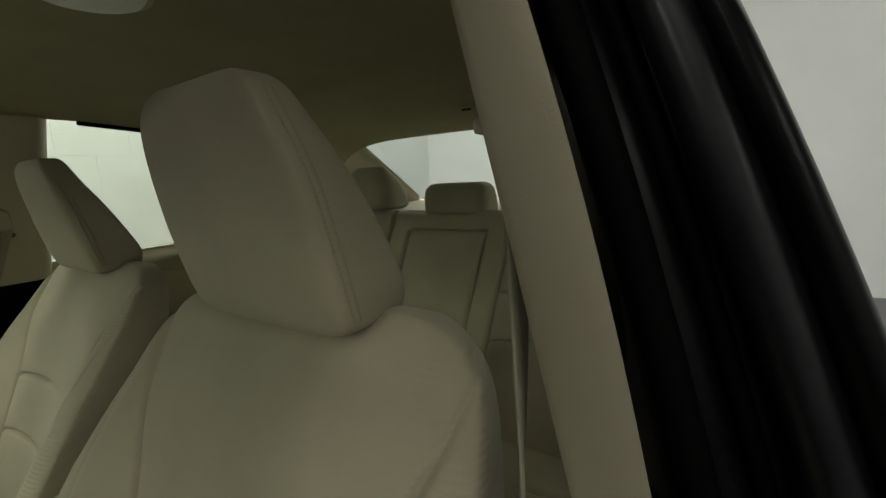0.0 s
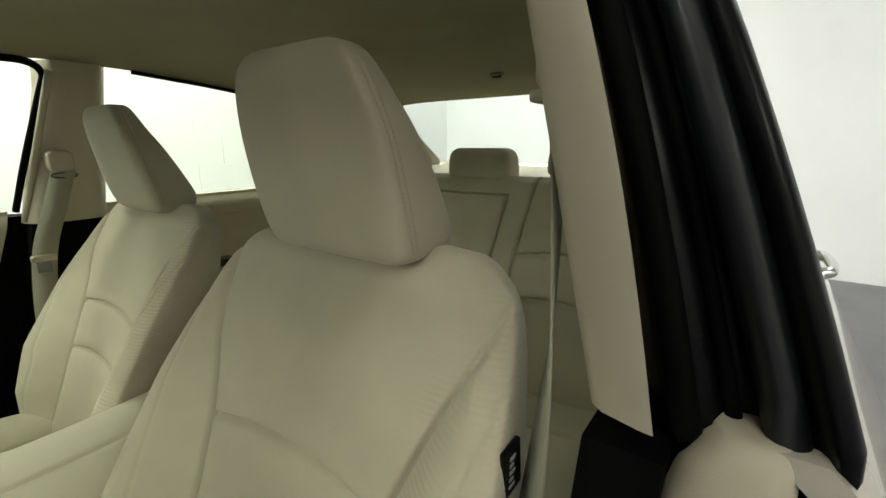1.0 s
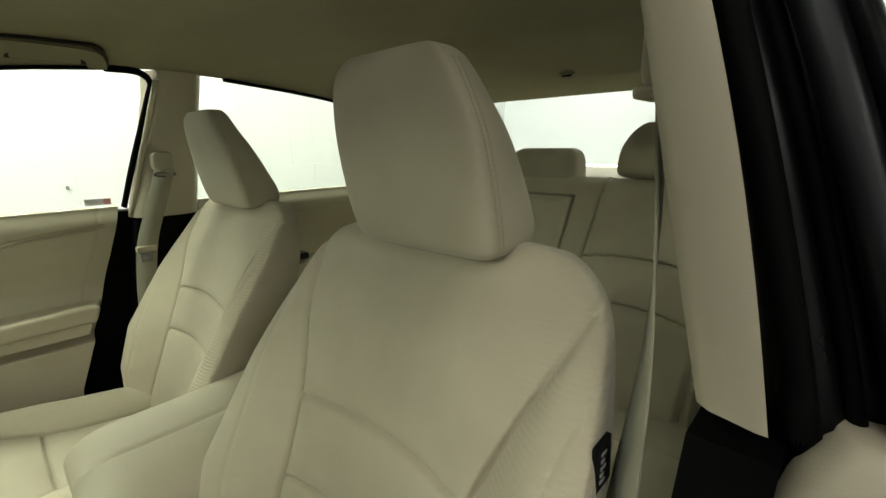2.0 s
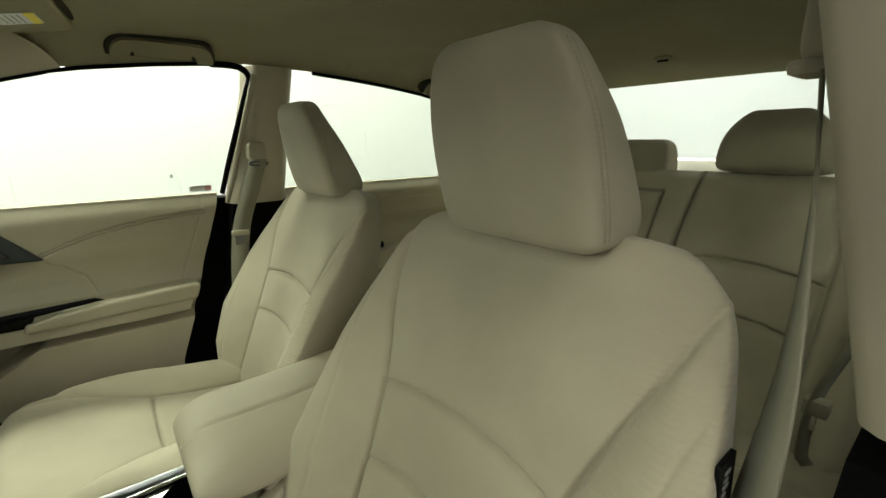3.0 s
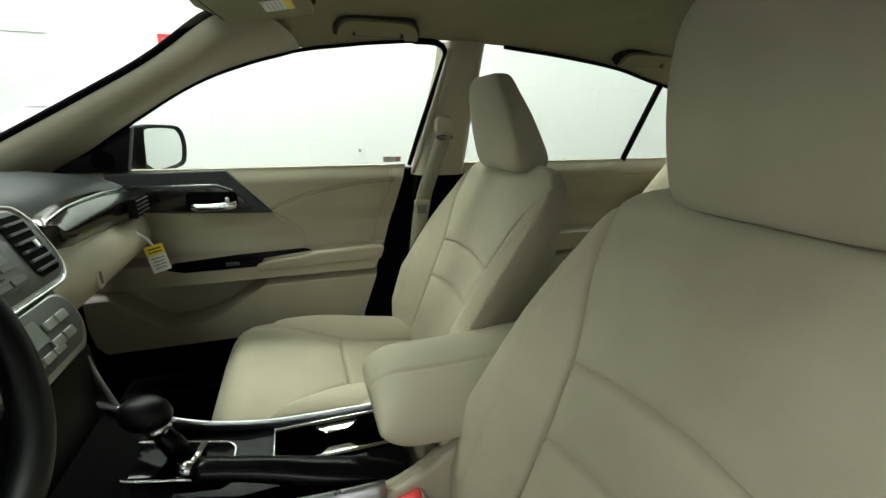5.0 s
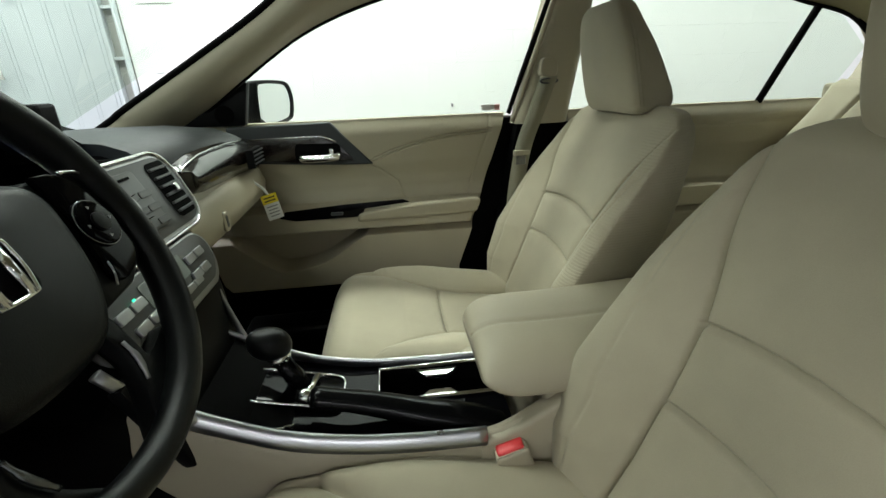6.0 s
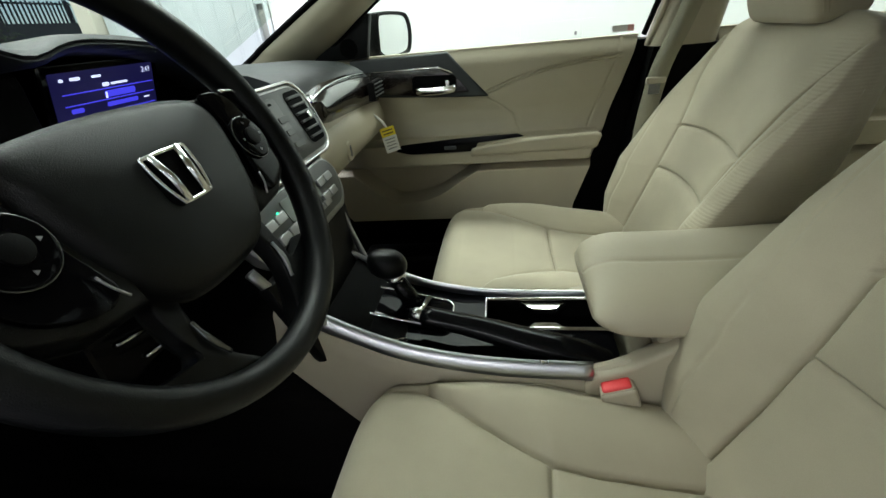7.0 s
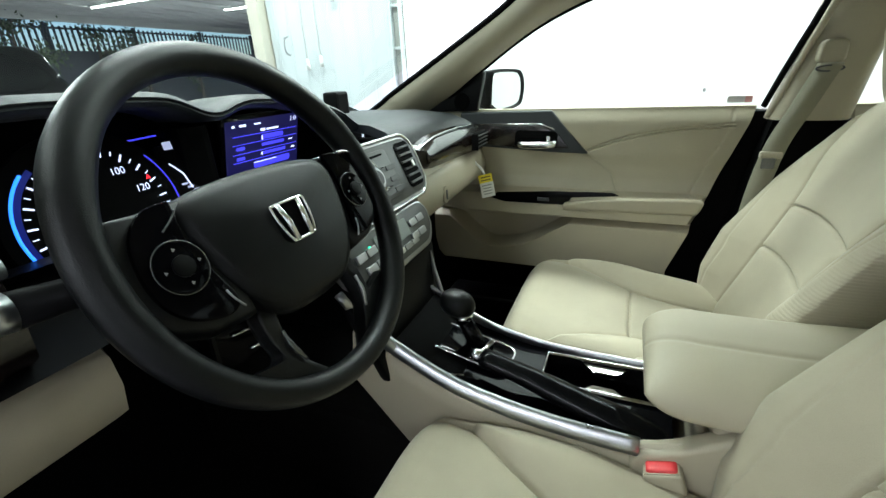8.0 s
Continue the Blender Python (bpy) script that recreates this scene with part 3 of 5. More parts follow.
grid("headrest", headrest_pts([1.022, 1.04, 1.10, 1.128], [0.108, 0.116, 0.114, 0.10], [-0.90, -0.885, -0.89, -0.905], [-0.99, -1.0, -0.985, -0.965], ex=0.42, groove=False, zfine=40) , CLOTH, bench, "low beige headrest", loop=True, caps=True)
for x in (-0.36, 0.36):
    p = headrest_pts([1.045, 1.07, 1.12, 1.16, 1.195], [0.118, 0.122, 0.115, 0.095, 0.062], [-0.885, -0.865, -0.87, -0.885, -0.91], [-1.0, -1.01, -0.99, -0.965, -0.935], ex=0.55, groove=False, zfine=40)
    grid("headrest", p + np.array([x, 0, 0]), CLOTH, bench, "domed beige headrest", loop=True, caps=True)

# ---- the car's shell ----
CHAMPAGNE = mat("champagne_car_paint", (0.55, 0.50, 0.41), 0.22, metal=0.35, vary=0.04, coat=1.0)
RAIL = np.array([(0.596, 0.389, 1.289), (0.587, 0.246, 1.309), (0.581, 0.10, 1.323), (0.580, 0.0, 1.326), (0.581, -0.167, 1.322), (0.588, -0.375, 1.306), (0.599, -0.576, 1.283), (0.612, -0.72, 1.252), (0.632, -0.90, 1.215), (0.665, -1.06, 1.13), (0.70, -1.20, 1.03)])
RAIL_Y, RAIL_X, RAIL_Z = RAIL[::-1, 1], RAIL[::-1, 0], RAIL[::-1, 2]
PILL_IN = curve([(0.70, 1.30, 0.94), (0.665, 1.16, 1.010), (0.649, 1.111, 1.037), (0.597, 0.884, 1.153), (0.556, 0.712, 1.244), (0.516, 0.573, 1.334), (0.50, 0.50, 1.352)], 30)
PILL_OUT = curve([(0.745, 1.06, 0.94), (0.722, 0.975, 1.005), (0.70, 0.90, 1.050), (0.68, 0.82, 1.102), (0.638, 0.661, 1.196), (0.614, 0.53, 1.249), (0.596, 0.389, 1.289)], 30)


def side_x(z):
    return 0.735 - 0.45 * (z - 0.98)


def mirrored(p, s):
    p = np.array(p, float)
    p[..., 0] *= s
    return p


ys = np.linspace(0.60, -1.02, 90)
rows = []
for y in ys:
    if y > 0.389:
        k = (y - 0.389) / (0.60 - 0.389)
        xe, ze = 0.596 - 0.10 * k, 1.289 + 0.055 * k
    else:
        xe, ze = lerp(y, RAIL_Y, RAIL_X), lerp(y, RAIL_Y, RAIL_Z)
    zc = lerp(y, [-1.02, -0.95, -0.70, -0.47, -0.43, -0.40, 0.0, 0.3, 0.5, 0.6], [1.292, 1.303, 1.336, 1.357, 1.372, 1.373, 1.388, 1.380, 1.362, 1.345])
    rows.append([(xe * u, y, zc - (zc - ze - 0.004) * abs(u) ** 6.5) for u in np.linspace(-1, 1, 61)])
roof = slab("ceiling_headliner", rows, (0, 0, 1), 0.03, LINER)
tagged(roof, "beige cloth headliner under the car roof", "ceiling", kind="structure")

for s, side in ((1, "passenger"), (-1, "driver")):
    a, b = mirrored(PILL_IN, s), mirrored(PILL_OUT, s)
    t = np.linspace(0, 1, 12)
    rows = [[q0 + (q1 - q0) * k + np.array([-s * 0.034, -0.030, -0.003]) * math.sin(math.pi * k ** 0.75) for k in t] for q0, q1 in zip(a, b)]
    ob = slab("trim_a_pillar", rows, (s * 0.5, 0.5, 0.3), 0.04, PLASTIC)
    tagged(ob, "beige plastic windscreen pillar trim on the %s side" % side, "pillar trim", kind="structure")
    ob = tube("seal_windscreen", a + np.array([s * 0.01, 0.016, 0.004]), 0.009, RUBBER)
    tagged(ob, "black rubber windscreen seal", "seal", kind="structure")
    # upper B pillar
    rows = []
    for z in np.linspace(0.955 if s > 0 else 0.972, 1.33, 26):
        f = lerp(z, [0.955, 1.10, 1.27, 1.33], [0.072, 0.048, 0.015, 0.012]) if s > 0 else 0.066
        r = lerp(z, [0.955, 1.2, 1.28, 1.33], [-0.098, -0.112, -0.118, -0.122])
        x, xo = (0.607 + 0.27 * (1.186 - z) if s > 0 else 0.624 + 0.235 * (1.186 - z)), 0.645 + 0.26 * (1.224 - z) + (0.009 * math.sin(math.pi * (z - 0.955) / 0.375) if s < 0 else 0)
        rows.append([(s * (x + (xo - x) * abs(2 * k - 1) ** (5 if s > 0 else 14)), r + (f - r) * k, z) for k in np.linspace(0, 1, 25)])
    ob = slab("trim_b_pillar", rows, (s, 0, 0), 0.03 if s > 0 else 0.006, PLASTIC)
    tagged(ob, "beige plastic centre pillar trim on the %s side" % side, "pillar trim", kind="structure")
    rows = [[(s * lerp(z, [0.25, 0.6, 0.95], [0.655, 0.662, 0.676]), y, z) for y in np.linspace(-0.10, lerp(z, [0.25, 0.6, 0.955], [0.16, 0.13, 0.066]), 6)] for z in np.linspace(0.25, 0.955, 12)]
    ob = slab("trim_b_pillar_low", rows, (s, 0, 0), 0.05, RUBBER)
    tagged(ob, "black plastic lower centre pillar trim", "pillar trim", kind="structure")
    if s > 0:
        # dark sheet in place of the footwell shade under the shortened door panel
        ob = part("trim_door_shade", box(0.802, 0.822, 0.43, 0.98, 0.25, 0.60, 0.004), RUBBER)
        tagged(ob, "black sheet standing for the shade below the passenger door panel", "door gap", kind="structure")
        ob = part("trim_door_gap", box(0.745, 0.775, -0.14, 0.42, 0.25, 0.972, 0.004), RUBBER)
        tagged(ob, "black rubber-lined gap behind the passenger door", "door gap", kind="structure")
    # C pillar and rear quarter
    rows = [[(s * (0.655 + 0.03 * k - 0.25 * max(0, z - 1.05) ), y0 + (-1.62 - y0) * k, z) for k in np.linspace(0, 1, 8)] for z, y0 in ((0.95, -0.95), (1.0, -0.99), (1.06, -1.03), (1.13, -1.04), (1.2, -0.96), (1.28, -0.90), (1.31, -0.93))]
    rows = [[(x, min(y, y), z) if z < 1.06 else (x - s * 0.11 * (k / 7) * (z - 1.0) / 0.3, max(y, -1.62 + (z - 1.05) * 2.3), z) for k, (x, y, z) in enumerate(r)] for r in rows]
    ob = slab("trim_c_pillar", rows, (s, 0, 0), 0.04, PLASTIC)
    tagged(ob, "beige plastic rear pillar trim", "pillar trim", kind="structure")
    # panes
    n = 1 if s > 0 else 3

    def top(y):
        if y > 0.389:
            return lerp(-y, -PILL_OUT[:, 1], PILL_OUT[:, 2])
        return lerp(y, RAIL_Y, RAIL_Z)

    if s > 0:
        w = thing("window_1", "clear front passenger window with black seals", "window", kind="structure")
        rows = []
        for k in np.linspace(0, 1, 40):
            yb, yt = 0.96 + (0.085 - 0.96) * k, 0.955 + (0.010 - 0.955) * k
            zt = top(yt) + 0.004
            rows.append([(side_x(z) + 0.012, yb + (yt - yb) * max(0, (z - 0.98) / 0.34), z) for z in np.linspace(0.965, max(0.97, zt), 10)])
        grid("pane", rows, WINDOW, w)
        edge = curve([(side_x(0.985), 0.080, 0.985), (side_x(1.1), 0.055, 1.1), (side_x(1.25), 0.018, 1.25), (0.592, 0.008, 1.30), (0.583, 0.035, 1.322), (0.581, 0.10, 1.3235)], 30)
        tube("frame", edge - np.array([0.004, 0, 0]), 0.0065, RUBBER, w, "black rubber frame", flat=1.3)
        tube("frame", [(x - 0.003, y, z) for x, y, z in curve(np.vstack([PILL_OUT[6:], RAIL[1:3]]), 30)], 0.0045, RUBBER, w, "black rubber frame")
        tube("frame", [(side_x(z) - 0.030, lerp(z, [0.955, 1.10, 1.27, 1.31], [0.070, 0.043, 0.008, 0.0]), z) for z in np.linspace(0.96, 1.305, 14)], 0.0075, PLASTIC, w, "pale door frame edge")
    w = thing("window_%d" % (n + 1), "clear rear side window with black divider bar", "window", kind="structure")
    rows = []
    for k in np.linspace(0, 1, 40):
        yb, yt = -0.095 + (-1.0 + 0.095) * k, -0.115 + (-1.06 + 0.115) * k
        zt = top(yt) + 0.004
        rows.append([(s * (side_x(z) + 0.012), yb + (yt - yb) * (z - 0.97) / 0.34, z) for z in np.linspace(0.965, max(0.975, zt), 10)])
    grid("pane", rows, WINDOW, w)
    tube("frame", mirrored([(x - 0.003, y, z) for x, y, z in curve(RAIL[4:10], 30)], s), 0.005, RUBBER, w, "black rubber frame")
    tube("divider_bar", mirrored([(side_x(0.97), -0.755, 0.97), (side_x(1.1), -0.765, 1.1), (side_x(1.245), -0.778, 1.245)], s), 0.011, RUBBER, w, "black divider bar")
    tube("frame", mirrored(curve([(0.632, -0.93, 1.205), (0.645, -1.02, 1.16), (0.675, -1.05, 1.09), (0.70, -1.03, 1.01), (0.715, -1.0, 0.985)], 20), s), 0.006, RUBBER, w, "black rubber frame")
    # outer skin below the windows
    rows = []
    for z in np.linspace(0.28, 0.975, 22):
        x = lerp(z, [0.28, 0.5, 0.72, 0.86, 0.93, 0.975], [0.86, 0.90, 0.92, 0.895, 0.85, 0.80])
        y0 = 1.0 if s > 0 else 0.045
        rows.append([(s * (x - 0.05 * smooth(abs(y + 0.2), 0.9, 2.0)), y, z) for y in np.linspace(y0, -2.1, 30)])
    ob = slab("wall_car_side", rows, (-s, 0, 0), 0.03, CHAMPAGNE)
    tagged(ob, "pale champagne painted car side", "car body", kind="structure")

# windscreens
w = thing("window_5", "clear windscreen of the car", "window", kind="structure")
rows = []
for k in np.linspace(0, 1, 24):
    y, z, hw = 1.50 - 0.92 * k, 0.985 + 0.40 * k - 0.03 * k * k, 0.70 - 0.18 * k
    rows.append([(hw * u, y - 0.16 * u * u * (1 - k * 0.6), z) for u in np.linspace(-1, 1, 25)])
grid("pane", rows, WINDOW, w)
w = thing("window_6", "clear rear screen of the car", "window", kind="structure")
rows = []
for k in np.linspace(0, 1, 16):
    y, z, hw = -1.62 + 0.62 * k, 1.045 + 0.27 * k - 0.02 * k * k, 0.64 - 0.12 * k
    rows.append([(hw * u, y + 0.05 * u * u, z) for u in np.linspace(-1, 1, 25)])
grid("pane", rows, glass("rear_screen_glass", (0.86, 0.93, 0.90)), w)
ob = part("trim_parcel_shelf", box(-0.66, 0.66, -1.68, -0.90, 0.99, 1.035, 0.01), PLASTIC)
tagged(ob, "beige parcel shelf behind the rear bench", "parcel shelf", kind="structure")
ob = part("wall_boot", box(-0.80, 0.80, -2.2, -1.66, 0.3, 1.045, 0.05, 4), CHAMPAGNE)
tagged(ob, "pale champagne painted boot lid", "car body", kind="structure")
ob = part("floor_car", box(-0.80, 0.80, -1.0, 1.45, 0.19, 0.25, 0.01), CARPET)
tagged(ob, "black carpet on the car floor", "carpet", kind="structure")
ob = part("wall_bulkhead", box(-0.74, 0.74, 1.30, 1.36, 0.22, 0.97, 0.01), BLACK)
tagged(ob, "black bulkhead behind the dashboard", "bulkhead", kind="structure")
ob = part("wall_rear_bulkhead", box(-0.70, 0.70, -1.02, -0.99, 0.22, 1.0, 0.005), BLACK)
tagged(ob, "black panel behind the rear bench", "bulkhead", kind="structure")
ob = part("sill_driver", box(-0.84, -0.66, -0.1, 1.2, 0.26, 0.38, 0.03, 3), BLACK)
tagged(ob, "black plastic door sill plate", "sill", kind="structure")
rows = [[(u * (0.86 - 0.08 * k), 1.50 + 0.95 * k - 0.12 * u * u, 0.985 - 0.14 * k * k - 0.05 * u ** 4) for u in np.linspace(-1, 1, 25)] for k in np.linspace(0, 1, 14)]
ob = slab("wall_bonnet", rows, (0, 0, -1), 0.03, CHAMPAGNE)
tagged(ob, "pale champagne painted bonnet", "car body", kind="structure")

# driver side door jamb
jamb = thing("jamb_b_pillar", "glossy black door jamb of the centre pillar with rubber seals", "door jamb", kind="structure")


def jamb_x(z, k):
    a = lerp(z, [0.3, 0.96, 1.23, 1.34], [-0.72, -0.714, -0.642, -0.60])
    b = lerp(z, [0.3, 0.97, 1.22, 1.34], [-0.84, -0.815, -0.718, -0.665])
    return a + (b - a) * k - 0.009 * math.sin(math.pi * min(1, max(0, (z - 0.90) / 0.44)))


rows = []
for z in np.linspace(0.26, 1.335, 40):
    inner = 0.22 * (1 - smooth(z, 1.0, 1.12))
    prof = [(0.0, 0.030), (0.08, 0.040), (0.30, 0.036), (0.36, 0.016), (0.55, 0.012), (0.60, 0.022), (0.80, 0.030), (0.86, 0.040), (0.95, 0.038), (1.0, 0.020), (1.0, -0.10), (-inner, -0.10), (-inner, 0.0)]
    rows.append([(jamb_x(z, k), y, z) for k, y in prof])
grid("jamb_panel", rows, JAMB, jamb, loop=True, caps=True)
SEAL = mat("smooth_black_seal", (0.006, 0.007, 0.0075), 0.34, vary=0.15, scale=30, spec=0.30)
for k, r, y, m in ((0.16, 0.009, 0.040, RUBBER), (0.40, 0.005, 0.020, RUBBER), (0.66, 0.0115, 0.028, SEAL)):
    tube("rubber_seal", [(jamb_x(z, k), y, z) for z in np.linspace(0.30, 1.32, 30)], r, m, jamb, "black rubber door seal", n=18)
# bright sliver modelled in place of a highlight on the jamb
part("jamb_glint", box(-0.7405, -0.7365, 0.018, 0.0235, 1.085, 1.12, 0.001), CHROME, jamb, "thin chrome sliver standing for a highlight on the jamb")
rows = []
for z in np.concatenate([np.linspace(0.45, 0.90, 20), 0.90 + 0.076 * np.sin(np.linspace(0.05, 1, 24) * math.pi / 2)]):
    e = min(1, max(0, (z - 0.90) / 0.076))
    x0 = -0.722 - 0.022 * e ** 2.2
    rows.append([(x0 + (-0.790 - x0) * k, 0.066 - 0.018 * abs(2 * k - 1) ** 4 - 0.024 * (1 - math.sqrt(1 - e * e)), z) for k in np.linspace(0, 1, 14)])
slab("padded_panel", rows, (0, -1, 0), 0.03, PLASTIC, jamb, "pale beige rounded panel at the belt line")
handle = thing("outer_door_handle", "chrome pull handle on the rear car door", "door handle", (-0.890, -1.0, 0.862))
tube("grip", curve([(0.01, 0.10, 0), (-0.014, 0.08, 0.002), (-0.020, 0, 0.003), (-0.014, -0.08, 0.002), (0.01, -0.10, 0)], 20), 0.011, CHROME, handle, flat=1.2)

# ---- passenger door panels ----
def door_panel(name, y_front, y_rear, label, front):
    d = thing(name, label, "car door", kind="structure")
    u, v = np.meshgrid(np.linspace(0, 1, 320 if front else 120), np.linspace(0, 1, 340 if front else 120))
    z0 = 0.485 if front else 0.40
    z = z0 + (0.987 - z0) * v
    yr = y_rear(z)
    yfr = y_front - (0.0 if not front else 1.0) * lerp(z, [0.485, 0.51, 0.56, 0.66], [0.03, 0.01, 0.0, 0.0])
    y = yfr + (yr - yfr) * u
    x = 0.712 + 0.02 * smooth(z, 0.93, 0.987) ** 2 - 0.006 * smooth(z, 0.86, 0.95)
    x = x + 0.012 * (1 - smooth(np.abs(z - 0.80), 0.01, 0.07))
    ledge = smooth(z, 0.655, 0.675) * (1 - smooth(z, 0.737, 0.748))
    x = x - 0.058 * ledge * smooth(y_front - y, 0.0, 0.12) * smooth(y - yr, 0.0, 0.022)
    low = 1 - smooth(z, 0.640, 0.662)
    if front:
        # map pocket in the lower door
        lip = curve([(0.48, 0.72), (0.524, 0.660), (0.594, 0.612), (0.682, 0.562), (0.781, 0.543), (0.834, 0.556), (0.915, 0.621), (0.96, 0.66)], 60)
        rim = lerp(y, lip[:, 0], lip[:, 1])
        pk = smooth(z - rim, -0.002, 0.012) * low * smooth(y, 0.50, 0.53)
        x = x - 0.035 * low + 0.085 * pk
        line = curve([(0.508, 0.862), (0.40, 0.900), (0.28, 0.924), (0.14, 0.936)], 14)
        x = x + 0.0045 * np.maximum(seam_depth(y, z, line, 0.0024), seam_depth(y, z, line + np.array([0, 0.008]), 0.0024))
        x = x + 0.003 * seam_depth(y, z, [(0.508, 0.86), (0.43, 0.80), (0.41, 0.745)], 0.0022)
        x = x + 0.0025 * seam_depth(y, z, [(0.142, 0.985), (0.15, 0.93), (0.215, 0.75)], 0.003)
    else:
        x = x - 0.03 * low
        x = x + 0.003 * seam_depth(y, z, curve([(-0.15, 0.90), (-0.5, 0.92), (-0.9, 0.93)], 12), 0.003)
    slab("door_trim", np.stack([x, y, z], -1), (1, 0, 0), 0.035, LEATHER, d)
    return d


door = door_panel("door_1", 1.0, lambda z: lerp(z, [0.36, 0.52, 0.75, 0.987], [0.262, 0.25, 0.168, 0.094]), "beige passenger door panel with dark wood trim", True)
rot = Matrix(((0, 0, -1, 0), (1, 0, 0, 0), (0, 1, 0, 0), (0, 0, 0, 1)))


def on_door(x):
    return Matrix.Translation((x, 0, 0)) @ rot


part("upper_trim", prism([(0.90, 0.982), (0.613, 0.984), (0.50, 0.858), (0.60, 0.861), (0.90, 0.880)], 0.022, on_door(0.722), 0.006, 3), PAD, door, "dark grey upper trim", smooth=True)
part("wood_strip", prism([(0.895, 0.945), (0.64, 0.945), (0.585, 0.912), (0.555, 0.875), (0.70, 0.872), (0.895, 0.893)], 0.007, on_door(0.702), 0.003), WOOD, door, "glossy dark wood strip", smooth=True)
tube("chrome_or_glint_line", [(0.694, 0.895, 0.946), (0.694, 0.64, 0.947), (0.694, 0.60, 0.93)], 0.0022, CHROME, door, "thin chrome line")
part("handle_recess", prism(round_rect(0.13, 0.052, 0.014), 0.004, on_door(0.6975) @ pose(0.655, 0.901, 0, 0, 0, 2), 0.002), RUBBER, door, "black handle recess", smooth=True)
h = tube("door_handle", curve([(0.690, 0.705, 0.888), (0.680, 0.69, 0.886), (0.678, 0.65, 0.886), (0.680, 0.605, 0.888), (0.690, 0.598, 0.892)], 16), 0.009, CHROME, door, "chrome door handle", flat=1.2)
part("lock_button", box(0.684, 0.694, 0.610, 0.622, 0.896, 0.912, 0.003), CHROME, door, "chrome lock lever")
part("switch_panel", prism([(0.785, 0.722), (0.765, 0.741), (0.60, 0.752), (0.42, 0.757), (0.400, 0.748), (0.535, 0.736), (0.545, 0.712), (0.74, 0.711)], 0.006, on_door(0.656), 0.002), GLOSS, door, "glossy black switch panel", smooth=True)
part("window_switch", box(0.643, 0.651, 0.60, 0.635, 0.722, 0.732, 0.002), DARKGREY, door, "window switch")
part("armrest", prism([(0.56, 0.697), (0.555, 0.722), (0.50, 0.731), (0.40, 0.742), (0.205, 0.750), (0.182, 0.744), (0.196, 0.704)], 0.03, on_door(0.672), 0.011, 4), LEATHER, door, "padded beige armrest", smooth=True)
sail = part("mirror_sail", prism([(1.02, 0.985), (0.845, 0.985), (0.82, 1.10), (0.84, 1.10), (0.92, 1.045)], 0.03, on_door(0.735), 0.006), BLACK, door, "black sail panel with tweeter grille", smooth=True)
part("tweeter", prism(disc(0.026, 24), 0.006, on_door(0.706) @ pose(0.895, 1.015, 0), 0.002), RUBBER, sail, "round tweeter grille")
rear = door_panel("door_2", -0.105, lambda z: lerp(z, [0.36, 0.75, 0.987], [-0.62, -0.80, -0.985]), "beige rear passenger door panel", False)
part("grip", box(0.645, 0.70, -0.42, -0.30, 0.752, 0.775, 0.006), BLACK, rear, "black door pull")

# side mirror outside the passenger window
mir = thing("side_mirror", "black door mirror with a clear glass outside the passenger window", "side mirror", (0.915, 0.81, 1.037))
out = [(-0.095, -0.045), (-0.085, 0.045), (-0.06, 0.062), (0.045, 0.060), (0.078, 0.046), (0.090, 0.012), (0.084, -0.03), (0.058, -0.057), (-0.05, -0.066)]
sh = [tuple(p) for p in curve([(1.25 * x + 0.02, y, 0) for x, y in out] + [(1.25 * out[0][0] + 0.02, out[0][1], 0)], 40)[:-1, :2]]
mm = pose(0, 0, 0, 90, 0, -14)
rows = []
for d, k in ((0.0, 1.02), (0.004, 1.08), (-0.03, 1.09), (-0.07, 0.95), (-0.10, 0.65), (-0.115, 0.2)):
    rows.append([tuple(mm @ Vector((x * k, y * k, d))) for x, y in sh])
rows.insert(0, [tuple(mm @ Vector((x * 0.90, y * 0.90, -0.006))) for x, y in sh])
grid("housing", rows, BLACK, mir, "glossy black housing", loop=True, caps=True)
part("mirror_glass", prism([(x * 0.92, y * 0.92) for x, y in sh], 0.003, mm @ pose(0, 0, -0.004), 0), MIRROR, mir, "mirror glass")
part("arm", box(-0.19, -0.03, 0.0, 0.05, -0.095, -0.06, 0.01, 3), BLACK, mir, "black mirror arm")

# foot well sides
for s in (1, -1):
    ob = part("trim_kick_panel", box(0.803, 0.830, 0.84, 1.34, 0.22, 0.97, 0.01) if s > 0 else box(-0.735, -0.70, 0.86, 1.34, 0.22, 0.985, 0.01), BLACK)
    tagged(ob, "black plastic foot well side panel", "side panel", kind="structure")
ob = part("trim_sill_passenger", box(0.62, 0.74, -0.10, 0.95, 0.24, 0.37, 0.02, 3), BLACK)
tagged(ob, "black plastic door sill plate", "sill", kind="structure")

# ---- dashboard ----
SCREEN = mat("blue_screen", (0.07, 0.06, 0.85), 0.3, vary=0.0, glow=0.75)
SCREEN_DIM = mat("screen_dark", (0.02, 0.018, 0.10), 0.15, vary=0.0, glow=0.3)
LIT = mat("lit_white_marks", (0.75, 0.78, 1.0), 0.4, vary=0.0, glow=1.0)
DIMLIT = mat("dim_white_marks", (0.45, 0.47, 0.62), 0.4, vary=0.0, glow=0.6)
LITBLUE = mat("lit_blue_arc", (0.04, 0.22, 1.0), 0.4, vary=0.0, glow=1.4)
BLUEDIM = mat("dim_blue_band", (0.006, 0.012, 0.16), 0.4, vary=0.0, glow=0.35)
LITRED = mat("lit_red_mark", (1.0, 0.02, 0.03), 0.4, vary=0.0, glow=1.2)
dash = thing("dashboard", "dark soft-topped car dashboard with beige glovebox and silver centre panel", "dashboard", (0, 0, 0))


